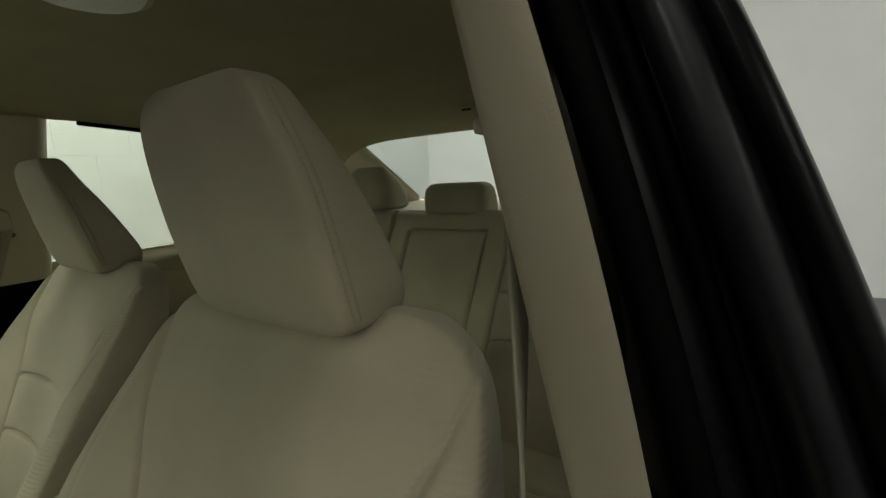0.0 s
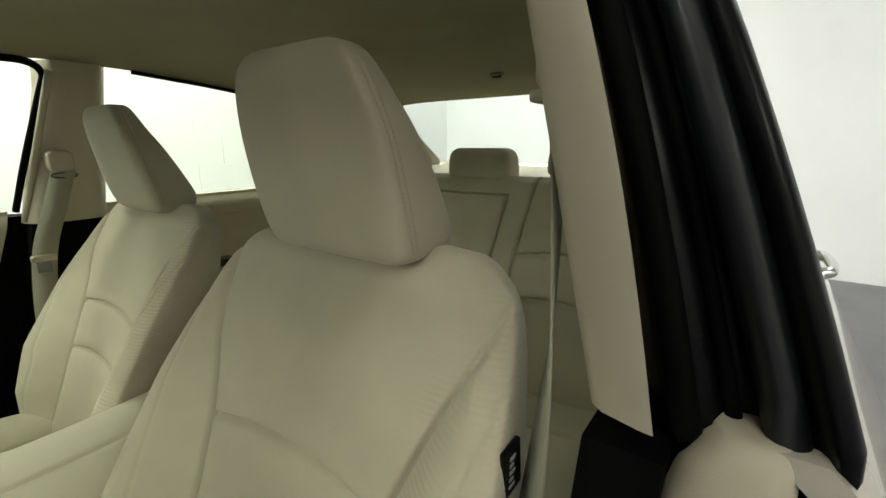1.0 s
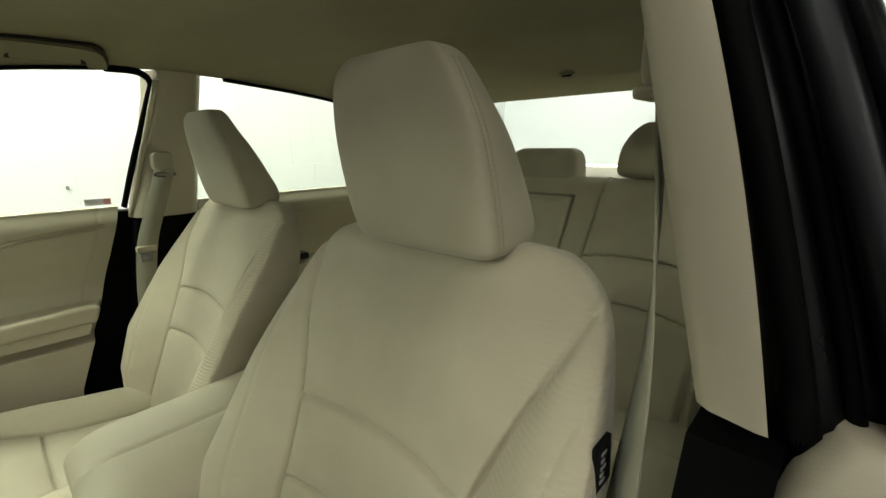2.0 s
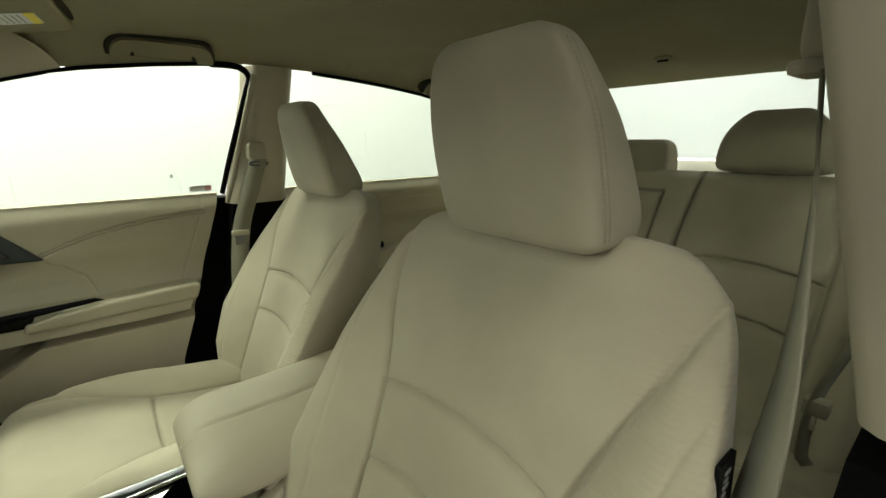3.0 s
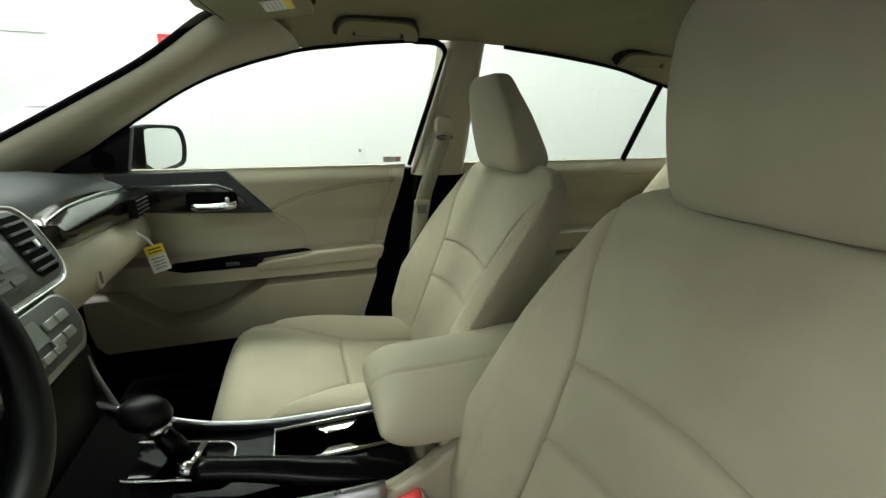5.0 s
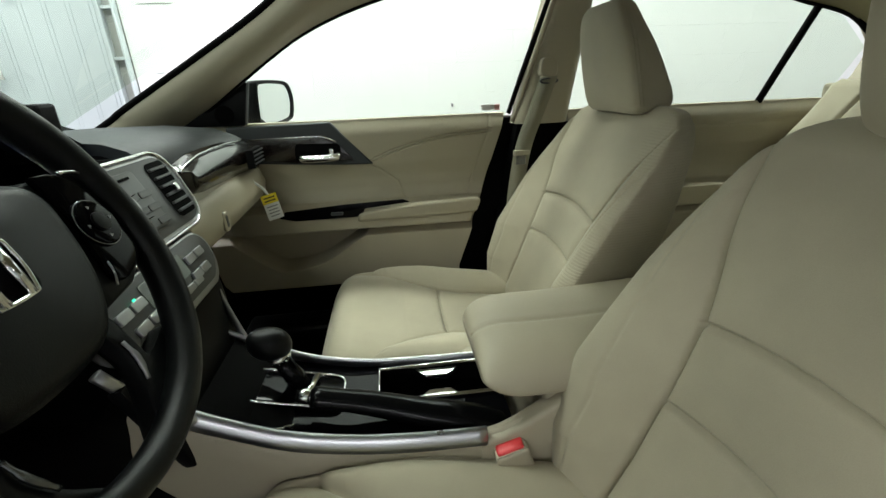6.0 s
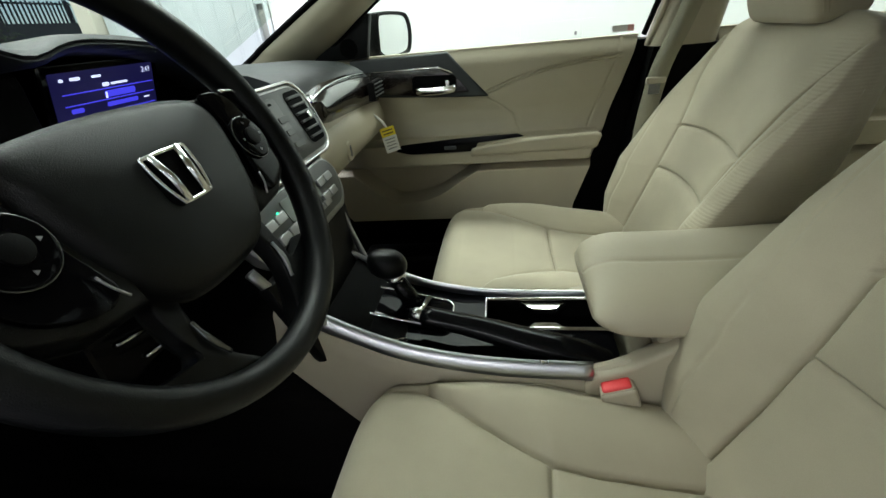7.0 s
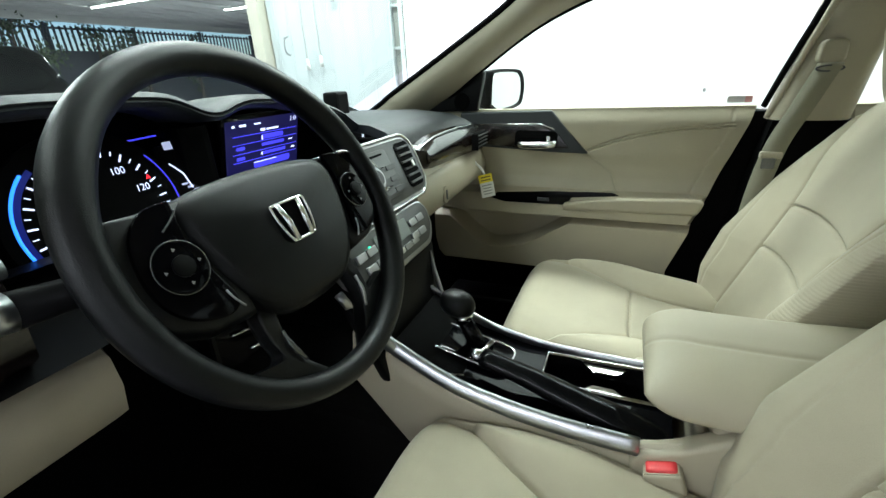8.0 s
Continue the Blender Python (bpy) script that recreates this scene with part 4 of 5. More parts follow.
def hood_z(x):
    k = np.linspace(-0.03, 0.03, 9)
    return lerp(x + k, [-0.66, -0.56, -0.42, -0.30, -0.215, -0.165, -0.10, 0.0, 0.10, 0.19, 0.23], [1.02, 1.075, 1.107, 1.106, 1.101, 1.066, 1.090, 1.084, 1.067, 1.035, 1.0]).mean()


# soft top, passenger side
rows = []
for x in np.linspace(0.225, 0.70, 40):
    k = (x - 0.225) / 0.475
    dz, dy = -0.018 * k ** 3 - 0.02 * smooth(x, 0.60, 0.70), -0.06 * k
    rows.append([(x, y + dy * w, z + dz * w) for y, z, w in ((1.50, 0.985, 0), (1.35, 1.0, 0.2), (1.2, 1.008, 0.5), (1.05, 1.010, 0.8), (0.95, 1.000, 1), (0.91, 0.985, 1), (0.89, 0.965, 1), (0.885, 0.945, 1), (0.90, 0.935, 1))])
slab("soft_top", np.array(rows)[:, ::-1], (0, 0.3, -1), 0.02, PAD, dash)
rows = []
for x in np.linspace(-0.70, 0.225, 60):
    h = hood_z(x)
    rows.append([(x, y, z) for y, z in ((1.50, 0.985), (1.35, 1.0 + 0.1 * (h - 1.0)), (1.22, 1.005 + 0.55 * (h - 1.0)), (1.10, 1.0 + 0.95 * (h - 1.0)), (1.02, h), (0.985, h - 0.002), (0.978, h - 0.008), (0.985, h - 0.014), (1.08, h - 0.02))])
slab("instrument_hood", np.array(rows)[:, ::-1], (0, 0.1, -1), 0.006, PAD, dash, "dark grey instrument hood with two arches")
part("recess_back", box(-0.66, 0.225, 1.10, 1.13, 0.80, 1.075, 0.01), RUBBER, dash, "black recess behind the instruments")
part("recess_side", box(0.205, 0.230, 0.93, 1.13, 0.86, 0.975, 0.01, 3), RUBBER, dash, "black recess side")
part("recess_divider", box(-0.20, -0.13, 1.03, 1.12, 0.86, 1.055, 0.02, 3), RUBBER, dash, "black divider between the displays")
rows = [[(x, 0.98 + 0.06 * math.sin(math.pi * k) - 0.1 * k, 0.93 - 0.07 * k) for x in np.linspace(-0.66, 0.21, 30)] for k in np.linspace(0, 1, 10)]
slab("lower_cowl", rows, (0, 1, 0), 0.03, BLACK, dash, "black panel below the instruments")

# gauges
gc = (-0.327, 1.035, 0.950)
dial = part("speedometer", prism(disc(0.112, 48), 0.01, pose(*gc, 90 - 12, 0, 0), 0.002), RUBBER, dash, "round speedometer with lit marks", smooth=True)
gm = pose(*gc, 90 - 12, 0, 0)


def on_dial(r, a, d=0.012):
    return gm @ Vector((r * math.cos(radians(a)), r * math.sin(radians(a)), d))


for i in range(33):
    a = 225 - 270 * i / 32
    r0 = 0.077 if i % 2 == 0 else 0.081
    tube("tick", [on_dial(r0, a), on_dial(0.087, a)], 0.0007 if i % 2 else 0.0012, LIT, dial, "lit white tick", n=5)


def writing(name, text, m, size, material, parent, label):
    fc = bpy.data.curves.new(name, "FONT")
    fc.body, fc.size, fc.align_x, fc.align_y = text, size, "CENTER", "CENTER"
    tmp = bpy.data.objects.new(name, fc)
    me = bpy.data.meshes.new_from_object(tmp)
    bpy.data.objects.remove(tmp)
    me.transform(m)
    return link_mesh(name, me, material, parent, label, smooth=False)


for n in range(0, 180, 20):
    a = 225 - 270 * n / 160
    p = on_dial(0.063, a)
    writing("numeral", str(n), Matrix.Translation(p) @ pose(0, 0, 0, 90 - 12, 0, 0), 0.0135, LIT, dial, "lit speed numeral")
writing("numeral", "mph", Matrix.Translation(on_dial(0.022, -35)) @ pose(0, 0, 0, 78, 0, 0), 0.010, LIT, dial, "lit unit mark")
for k in (0.030, 0.040):
    part("reading_bar", prism(round_rect(0.030, 0.004, 0.001), 0.001, gm @ pose(0.018, -k, 0.012), 0), LIT, dial, "lit reading")
tube("blue_arc", [on_dial(0.097, a, 0.01) for a in np.linspace(134, 212, 24)], 0.0019, LITBLUE, dial, "glowing blue arc", n=6)
grid("blue_band", [[on_dial(r, a, 0.0105) for r in (0.0885, 0.0955)] for a in np.linspace(128, 226, 30)], BLUEDIM, dial, "dim blue band")
tube("blue_arc", [on_dial(0.104, a, 0.01) for a in np.linspace(40, -40, 24)], 0.0010, SCREEN, dial, "thin blue arc", n=6)
tube("blue_line", curve([(-0.318, 1.07, 1.046), (-0.28, 1.07, 1.036), (-0.19, 1.07, 1.038)], 14), 0.0012, SCREEN, dash, "thin blue light line", n=6)
part("warning_light", prism(disc(0.004, 3), 0.001, gm @ pose(0.071, 0.036, 0.012, 0, 0, 90), 0), LITRED, dial, "lit red warning mark")
fuel = part("fuel_gauge", prism(round_rect(0.05, 0.10, 0.012), 0.006, pose(-0.205, 1.04, 0.975, 78, 0, 0), 0.002), RUBBER, dash, "small lit side gauge", smooth=True)
fm = pose(-0.205, 1.04, 0.975, 78, 0, 0)
part("lit_panel", prism(round_rect(0.024, 0.012, 0.002), 0.001, fm @ pose(0.004, 0.048, 0.007), 0), DIMLIT, fuel, "lit white panel")
tube("lit_bar", [fm @ Vector(p) for p in ((-0.01, 0.022, 0.008), (0.006, 0.004, 0.008), (0.012, -0.02, 0.008))], 0.0011, LIT, fuel, "lit bar", n=6)
for i in range(3):
    part("lit_mark", prism(round_rect(0.010, 0.003, 0.001), 0.001, fm @ pose(0.002 + 0.008 * i, -0.012 - 0.006 * i, 0.007), 0), DIMLIT, fuel, "lit mark")

# information screen
sm = pose(0.0, 1.06, 0.995, 90 + 14, 0, 0)
scr = part("screen", prism(round_rect(0.215, 0.125, 0.006), 0.008, sm, 0.003), GLOSS, dash, "colour information screen glowing blue", smooth=True)
part("screen_image", prism(round_rect(0.19, 0.105, 0.003), 0.001, sm @ pose(0, 0, 0.008), 0), SCREEN_DIM, scr, "dark blue screen image")
for x, y, w, h, mm_ in ((0.02, 0.016, 0.06, 0.009, SCREEN), (0.022, 0.001, 0.062, 0.006, SCREEN), (0.024, -0.016, 0.066, 0.006, SCREEN), (0.02, -0.036, 0.10, 0.013, SCREEN), (0.005, 0.024, 0.17, 0.0014, SCREEN),
                       (0.005, 0.0085, 0.17, 0.0014, SCREEN), (0.005, -0.009, 0.17, 0.0014, SCREEN), (0.005, -0.0245, 0.17, 0.0014, SCREEN), (-0.062, 0.001, 0.02, 0.006, SCREEN), (-0.062, -0.018, 0.02, 0.006, SCREEN),
                       (-0.078, 0.043, 0.006, 0.004, LIT), (-0.056, 0.043, 0.016, 0.004, LIT), (-0.02, 0.043, 0.016, 0.003, LIT), (-0.006, 0.030, 0.012, 0.005, LIT), (0.02, 0.030, 0.032, 0.003, LIT), (0.072, 0.001, 0.012, 0.002, LIT), (0.08, -0.017, 0.010, 0.004, LIT), (-0.008, 0.015, 0.003, 0.009, LIT), (-0.009, -0.016, 0.003, 0.006, LIT), (0.0, -0.031, 0.06, 0.0015, LIT)):
    part("screen_bar", prism(round_rect(w, h, min(w, h) * 0.3, 2), 0.0008, sm @ pose(x, y, 0.0095 if mm_ is LIT else 0.009), 0), mm_, scr, "lit screen bar")
writing("clock", "2:43", sm @ pose(0.078, 0.043, 0.0105), 0.011, LIT, scr, "lit clock reading")

# centre panel
GREYFACE = mat("grey_face_plastic", (0.075, 0.078, 0.077), 0.34, vary=0.06, scale=30)
cm = pose(0.0, 0.850, 0.915, 90 - 24, 0, 0)
sw = [(x, y) for x, y in round_rect(0.435, 0.135, 0.045, 8)]
stack = part("audio_panel", prism([(x * (1 - 0.25 * (0.07 - y)), y) for x, y in sw], 0.025, cm, 0.006, 3), SILVER, dash, "silver framed audio panel", smooth=True)
part("audio_face", prism([(x * 0.965, y * 0.88) for x, y in sw], 0.004, cm @ pose(0, 0, 0.0235), 0.002), GREYFACE, stack, "dark grey face", smooth=True)
part("display_block", prism(round_rect(0.19, 0.095, 0.008), 0.004, cm @ pose(0, 0.002, 0.027), 0.002), GREYFACE, stack, "grey control block", smooth=True)
for s in (-1, 1):
    v = part("vent", prism(round_rect(0.062, 0.098, 0.012), 0.001, cm @ pose(s * 0.164, 0.002, 0.0278), 0), RUBBER, stack, "dark air vent")
    for i in range(6):
        part("slat", prism(round_rect(0.056, 0.0045, 0.002), 0.006, cm @ pose(s * 0.164, -0.036 + 0.015 * i, 0.028), 0.001), GREYFACE, v, "vent slat")
    part("vent_tab", prism(round_rect(0.010, 0.014, 0.003), 0.007, cm @ pose(s * 0.164, 0.0, 0.034), 0.002), CHROME, v, "small chrome tab")
k = part("volume_knob", prism(disc(0.021, 32), 0.022, cm @ pose(0, 0, 0.03), 0.003, 3), SILVER, stack, "round silver knob", smooth=True)
part("knob_cap", prism(disc(0.014, 24), 0.002, cm @ pose(0, 0, 0.052), 0.001), DARKGREY, k, "dark knob cap")
part("disc_slot", prism(round_rect(0.15, 0.004, 0.001), 0.0015, cm @ pose(0, 0.04, 0.031), 0), RUBBER, stack, "disc slot")
for i in range(6):
    for s in (-1, 1):
        part("button", prism(round_rect(0.034, 0.011, 0.003), 0.003, cm @ pose(s * (0.048 if i < 3 else 0.085), -0.034 + 0.016 * (i % 3) * 1.4, 0.030), 0.001), GREYFACE, stack, "dark grey button")
for a, b in (((0.02, 0.01), (0.06, 0.016)), ((0.025, -0.022), (0.062, -0.024))):
    tube("silver_line", [cm @ Vector((a[0], a[1], 0.032)), cm @ Vector((b[0], b[1], 0.032))], 0.0013, CHROME, stack, "thin silver line", n=6)
tube("knob_surround", [cm @ Vector((x, y, 0.0315)) for x, y in round_rect(0.078, 0.066, 0.010)], 0.0013, CHROME, stack, "thin chrome square round the knob", closed=True, n=6)
tube("chrome_edge", [cm @ Vector((x * (1 - 0.25 * (0.07 - y)), y, 0.026)) for x, y in sw], 0.0032, CHROME, stack, "bright chrome edge", closed=True, n=8)
um = pose(0.0, 0.802, 0.804, 90 - 25, 0, 0)
uw = [(x * (1 - 3.4 * max(0, -y)), y) for x, y in round_rect(0.335, 0.096, 0.036, 8)]
clim = part("climate_panel", prism(uw, 0.022, um, 0.006, 3), SILVER, dash, "silver framed climate panel", smooth=True)
part("climate_face", prism([(x * 0.94, y * 0.84 + 0.003) for x, y in uw], 0.004, um @ pose(0, 0, 0.0205), 0.002), GREYFACE, clim, "dark grey face", smooth=True)
part("climate_display", prism(round_rect(0.12, 0.036, 0.004), 0.002, um @ pose(0, 0.014, 0.0245), 0.001), mat("grey_display", (0.26, 0.29, 0.28), 0.2, vary=0.05), clim, "grey climate display")
for i in range(4):
    for s in (-1, 1):
        part("button", prism(round_rect(0.028, 0.014, 0.003), 0.005, um @ pose(s * (0.080 + 0.032 * (i % 2) - 0.012 * (i // 2)), 0.014 - 0.026 * (i // 2), 0.0245), 0.0015), SILVER, clim, "climate button")
for i in range(5):
    part("button", prism(round_rect(0.026, 0.011, 0.003), 0.004, um @ pose(-0.06 + 0.03 * i, -0.02, 0.0245), 0.001), SILVER, clim, "climate button")
part("green_light", prism(round_rect(0.006, 0.003, 0.001), 0.001, um @ pose(-0.085, 0.0225, 0.0297), 0), mat("lit_green", (0.05, 0.9, 0.45), vary=0, glow=1.2), clim, "small green light")
low = part("storage_bin", prism([(-0.165, 0.0), (0.165, 0.0), (0.125, -0.17), (-0.125, -0.17)], 0.02, pose(0, 0.80, 0.755, 90 - 12, 0, 0), 0.006), BLACK, dash, "black storage bin below the climate panel", smooth=True)
part("bin_edge", prism(round_rect(0.16, 0.012, 0.004), 0.01, pose(0, 0.775, 0.665, 78, 0, 0), 0.003), SILVER, low, "silver bin edge")
for s in (-1, 1):
    tube("silver_strip", curve([(s * 0.165, 0.80, 0.785), (s * 0.14, 0.775, 0.72), (s * 0.115, 0.748, 0.672), (s * 0.102, 0.730, 0.640)], 16), 0.005, SILVER, low, "silver edge strip", flat=1.6)

# passenger side: trim strip, glovebox
rows = []
for x in np.linspace(0.272, 0.70, 40):
    k = (x - 0.272) / 0.428
    y0 = 0.862 - 0.015 * k
    zt, zb = lerp(x, [0.272, 0.276, 0.308, 0.352, 0.426, 0.511, 0.63, 0.70], [0.938, 0.945, 0.952, 0.960, 0.963, 0.963, 0.956, 0.950]), lerp(x, [0.272, 0.28, 0.289, 0.337, 0.464, 0.583, 0.70], [0.932, 0.905, 0.889, 0.879, 0.878, 0.874, 0.862])
    rows.append([(x, y0 - 0.026 * math.sin(math.pi * v) - 0.012 * v, zt + (zb - zt) * v) for v in np.linspace(0, 1, 12)])
trim = slab("wood_strip", rows, (0, 1, 0), 0.03, WOOD, dash, "glossy dark wood swoosh")
tube("chrome_or_glint_line", [np.array(r[0]) + np.array([0, -0.012, -0.003]) for r in rows], 0.002, CHROME, trim, "thin chrome line", n=6)
vt = part("side_vent", box(0.562, 0.66, 0.800, 0.815, 0.888, 0.936, 0.006), RUBBER, dash, "dark air vent at the dashboard end")
for i in range(4):
    part("slat", box(0.565, 0.655, 0.796, 0.801, 0.896 + 0.010 * i, 0.899 + 0.010 * i, 0.001), DARKGREY, vt, "vent slat")
part("vent_blade", box(0.556, 0.560, 0.795, 0.815, 0.888, 0.935, 0.001), BLACK, vt, "black vent edge")
rows = []
for x in np.linspace(0.19, 0.695, 40):
    k = (x - 0.19) / 0.505
    rows.append([(x, y, z + 0.01 * k) for y, z in ((0.865, 0.872), (0.84, 0.870), (0.826, 0.855), (0.815, 0.82), (0.820, 0.79), (0.84, 0.768), (0.88, 0.755), (0.95, 0.745), (1.05, 0.74), (1.25, 0.735))])
glove = slab("glovebox", rows, (0, 0.6, 0.8), 0.03, LEATHER, dash, "beige glovebox lid")
latch = part("latch", prism(round_rect(0.034, 0.044, 0.013), 0.007, pose(0.345, 0.8205, 0.812, 88, 0, 0), 0.003, 3), PLASTIC, glove, "small beige latch", smooth=True)
part("slot", prism(round_rect(0.010, 0.026, 0.004), 0.001, pose(0.345, 0.8135, 0.812, 88, 0, 0), 0), DARKGREY, latch, "dark latch slot")

# driver side below the hood
rows = []
for x in np.linspace(-0.71, -0.50, 14):
    rows.append([(x, y, z) for y, z in ((0.93, 0.985), (0.895, 0.975), (0.88, 0.93), (0.885, 0.88), (0.92, 0.855), (0.96, 0.85))])
slab("wood_strip", rows, (0, 1, 0), 0.03, WOOD, dash, "dark wood strip beside the wheel")
tube("silver_strip", [(-0.71, 0.873, 0.972), (-0.50, 0.876, 0.972)], 0.006, SILVER, dash, "silver strip", flat=1.5)
rows = []
for x in np.linspace(-0.71, -0.435, 24):
    c = 0
    rows.append([(x, y + c, z) for y, z in ((0.98, 0.850), (0.935, 0.842), (0.915, 0.825), (0.91, 0.79), (0.92, 0.75), (0.95, 0.728), (1.05, 0.72), (1.2, 0.715))])
slab("knee_panel", rows, (0, 0.6, 0.8), 0.03, PLASTIC, dash, "beige knee panel")
part("screen_box", box(0.425, 0.485, 1.17, 1.22, 0.99, 1.068, 0.008), BLACK, dash, "small black sensor box")
ob = slab("cowl_windscreen", [[(x, y - 0.15 * (x / 0.7) ** 2, z) for x in np.linspace(-0.68, 0.68, 30)] for y, z in ((1.40, 0.993), (1.44, 1.008), (1.52, 1.008))], (0, 0, -1), 0.02, RUBBER)
tagged(ob, "black strip along the foot of the windscreen", "cowl", kind="structure")

# switch panel low behind the wheel
sp = part("switch_panel", box(-0.335, -0.215, 0.884, 0.92, 0.725, 0.80, 0.006), GLOSS, dash, "glossy black switch panel")
for a, b in (((-0.305, 0.882, 0.780), (-0.262, 0.882, 0.770)), ((-0.280, 0.882, 0.743), (-0.240, 0.882, 0.735))):
    tube("chrome_or_glint_line", [a, b], 0.0026, CHROME, sp, "thin chrome line", n=8)

# ---- steering wheel ----
WC, WT = Vector((-0.324, 0.734, 0.970)), 26.2
wheel = thing("steering_wheel", "black three-spoke steering wheel with a chrome badge", "steering wheel", WC)
wheel.rotation_euler = (radians(90 - WT), 0, 0)
wheel.scale = (1.043, 1.043, 1.043)
R0, r0 = 0.1730, 0.0155
rows = []
for a in np.linspace(0, 2 * math.pi, 97):
    grip = 1 + 0.10 * (math.exp(-((math.degrees(a) % 360 - 30) / 14) ** 2) + math.exp(-((math.degrees(a) % 360 - 150) / 14) ** 2)) - 0.17 * math.exp(-((math.degrees(a) % 360 - 250) / 45) ** 2)
    rows.append([((R0 + r0 * grip * math.cos(b)) * math.cos(a), (R0 + r0 * grip * math.cos(b)) * math.sin(a), 1.08 * r0 * grip * math.sin(b)) for b in np.linspace(0, 2 * math.pi, 22, endpoint=False)])
grid("rim", rows, RIM, wheel, "grained black rim", loop=True)


def puff(outline, z0, z1, edge=0.012, n=7, crown=0.006):
    """Rings of a pillow-like plate."""
    o = np.array(outline, float)
    c = o.mean(0)
    rings = [np.column_stack([o, np.full(len(o), z0)])]
    for k in np.linspace(0, 1, n):
        s = 1 - (edge / np.abs(o - c).max()) * (1 - math.cos(k * math.pi / 2))
        rings.append(np.column_stack([c + (o - c) * s, np.full(len(o), z0 + (z1 - z0 - crown) * math.sin(k * math.pi / 2))]))
    base = rings[-1]
    for k in (0.7, 0.4, 0.15):
        rings.append(np.column_stack([c + (base[:, :2] - c) * k, np.full(len(o), z1 - crown * k * k)]))
    return np.array(rings)


hub = [(0.0, 0.058), (0.05, 0.056), (0.088, 0.050), (0.104, 0.036), (0.104, 0.012), (0.096, -0.02), (0.082, -0.052), (0.060, -0.078), (0.03, -0.090)]
hub = hub + [(-x, y) for x, y in hub[::-1] if x > 0]
hub = curve([(x, y, 0) for x, y in hub] + [(hub[0][0], hub[0][1], 0)], 72)[:-1, :2]
grid("airbag_cover", puff(hub, -0.012, 0.018, 0.022), RIM, wheel, "soft black airbag cover", loop=True, caps=True, flip=True)
spoke_o = [(0.085, 0.052), (0.12, 0.050), (0.168, 0.052), (0.172, 0.02), (0.172, -0.022), (0.150, -0.05), (0.118, -0.066), (0.075, -0.07), (0.07, 0)]
for s in (1, -1):
    o = [(s * x, y) for x, y in spoke_o][::s]
    sp = grid("spoke", puff(o, -0.022, 0.004, 0.008, crown=0.002), RIM, wheel, "black spoke", loop=True, caps=True, flip=True)
    sw_o = [(0.100, 0.049), (0.126, 0.046), (0.146, 0.024), (0.151, -0.014), (0.138, -0.042), (0.108, -0.056), (0.092, -0.048), (0.098, -0.02), (0.105, 0.01)]
    part("switch_plate", prism([(s * x, y) for x, y, _ in curve([(x, y, 0) for x, y in sw_o] + [(sw_o[0][0], sw_o[0][1], 0)], 36)[:-1]][::s], 0.006, pose(0, 0, 0.002), 0.002), GLOSS, sp, "glossy black switch plate", smooth=True)
    part("ring_switch", prism(disc(0.0215, 36), 0.006, pose(s * 0.122, -0.004, 0.006), 0.002), GLOSS, sp, "round switch pad", smooth=True)
    tube("switch_ring", [(s * 0.122 + 0.022 * math.cos(t), -0.004 + 0.022 * math.sin(t), 0.010) for t in np.linspace(0, 6.283, 40, endpoint=False)], 0.0008, DARKMETAL, sp, "thin dark metal ring", closed=True, n=6)
    part("switch_centre", prism(disc(0.009, 24), 0.003, pose(s * 0.122, -0.004, 0.012), 0.001), BLACK, sp, "centre button", smooth=True)
    for dx, dy in ((0.0145, 0), (-0.0145, 0), (0, 0.0145), (0, -0.0145)):
        part("switch_mark", prism(disc(0.0018, 3), 0.0006, pose(s * 0.122 + dx, -0.004 + dy, 0.0122), 0), INK, sp, "small grey mark")
    # left edge takes dark metal, so its dim light is held in the colour
    tube("silver_edge", curve([(s * 0.130, 0.046, 0.008), (s * 0.144, 0.045, 0.008), (s * 0.160, 0.041, 0.006)] if s > 0 else [(-0.100, 0.040, 0.008), (-0.110, 0.032, 0.009), (-0.120, 0.026, 0.010)], 10), 0.0022 if s > 0 else 0.0010, CHROME if s > 0 else DARKMETAL, sp, "silver spoke edge", n=8)
    tube("silver_edge", curve([(s * 0.099, -0.036, 0.008), (s * 0.096, -0.046, 0.008), (s * 0.090, -0.056, 0.007)], 10), 0.0010, SILVER, sp, "silver spoke edge", n=8)
    leg = curve([(0.054, -0.070, 0), (0.074, -0.068, 0), (0.077, -0.095, 0), (0.075, -0.114, 0), (0.086, -0.121, 0), (0.102, -0.117, 0), (0.120, -0.112, 0), (0.112, -0.136, 0), (0.076, -0.160, 0), (0.030, -0.172, 0), (0.033, -0.160, 0), (0.050, -0.137, 0), (0.060, -0.110, 0), (0.054, -0.070, 0)], 72)[:-1, :2]
    leg = grid("spoke", puff([(s * x, y) for x, y in leg][::-s], -0.026, -0.007, 0.005, crown=0.002), RIM, wheel, "lower black spoke", loop=True, caps=True, flip=True)
    # left strip mirrors the right; its shade is put into the darker metal
    tube("silver_edge", curve([(s * 0.063, -0.096, -0.006), (s * 0.062, -0.114, -0.005), (s * 0.055, -0.133, -0.006)], 12), [0.0022] * 4 + [0.0032] * 5 + [0.0022] * 3, SILVER if s > 0 else DARKMETAL, leg, "silver spoke strip, the left one in a darker shaded tone", n=8, flat=0.6)
badge = part("badge", prism(round_rect(0.049, 0.040, 0.010, 6), 0.002, pose(0, -0.008, 0.0165), 0.001), RUBBER, wheel, "chrome framed badge with plain bars")
BS = 0.72
fr = [(0.032, 0.024), (0.030, 0.0), (0.023, -0.022), (0.017, -0.026), (-0.017, -0.026), (-0.023, -0.022), (-0.030, 0.0), (-0.032, 0.024), (-0.026, 0.028), (0.026, 0.028)]
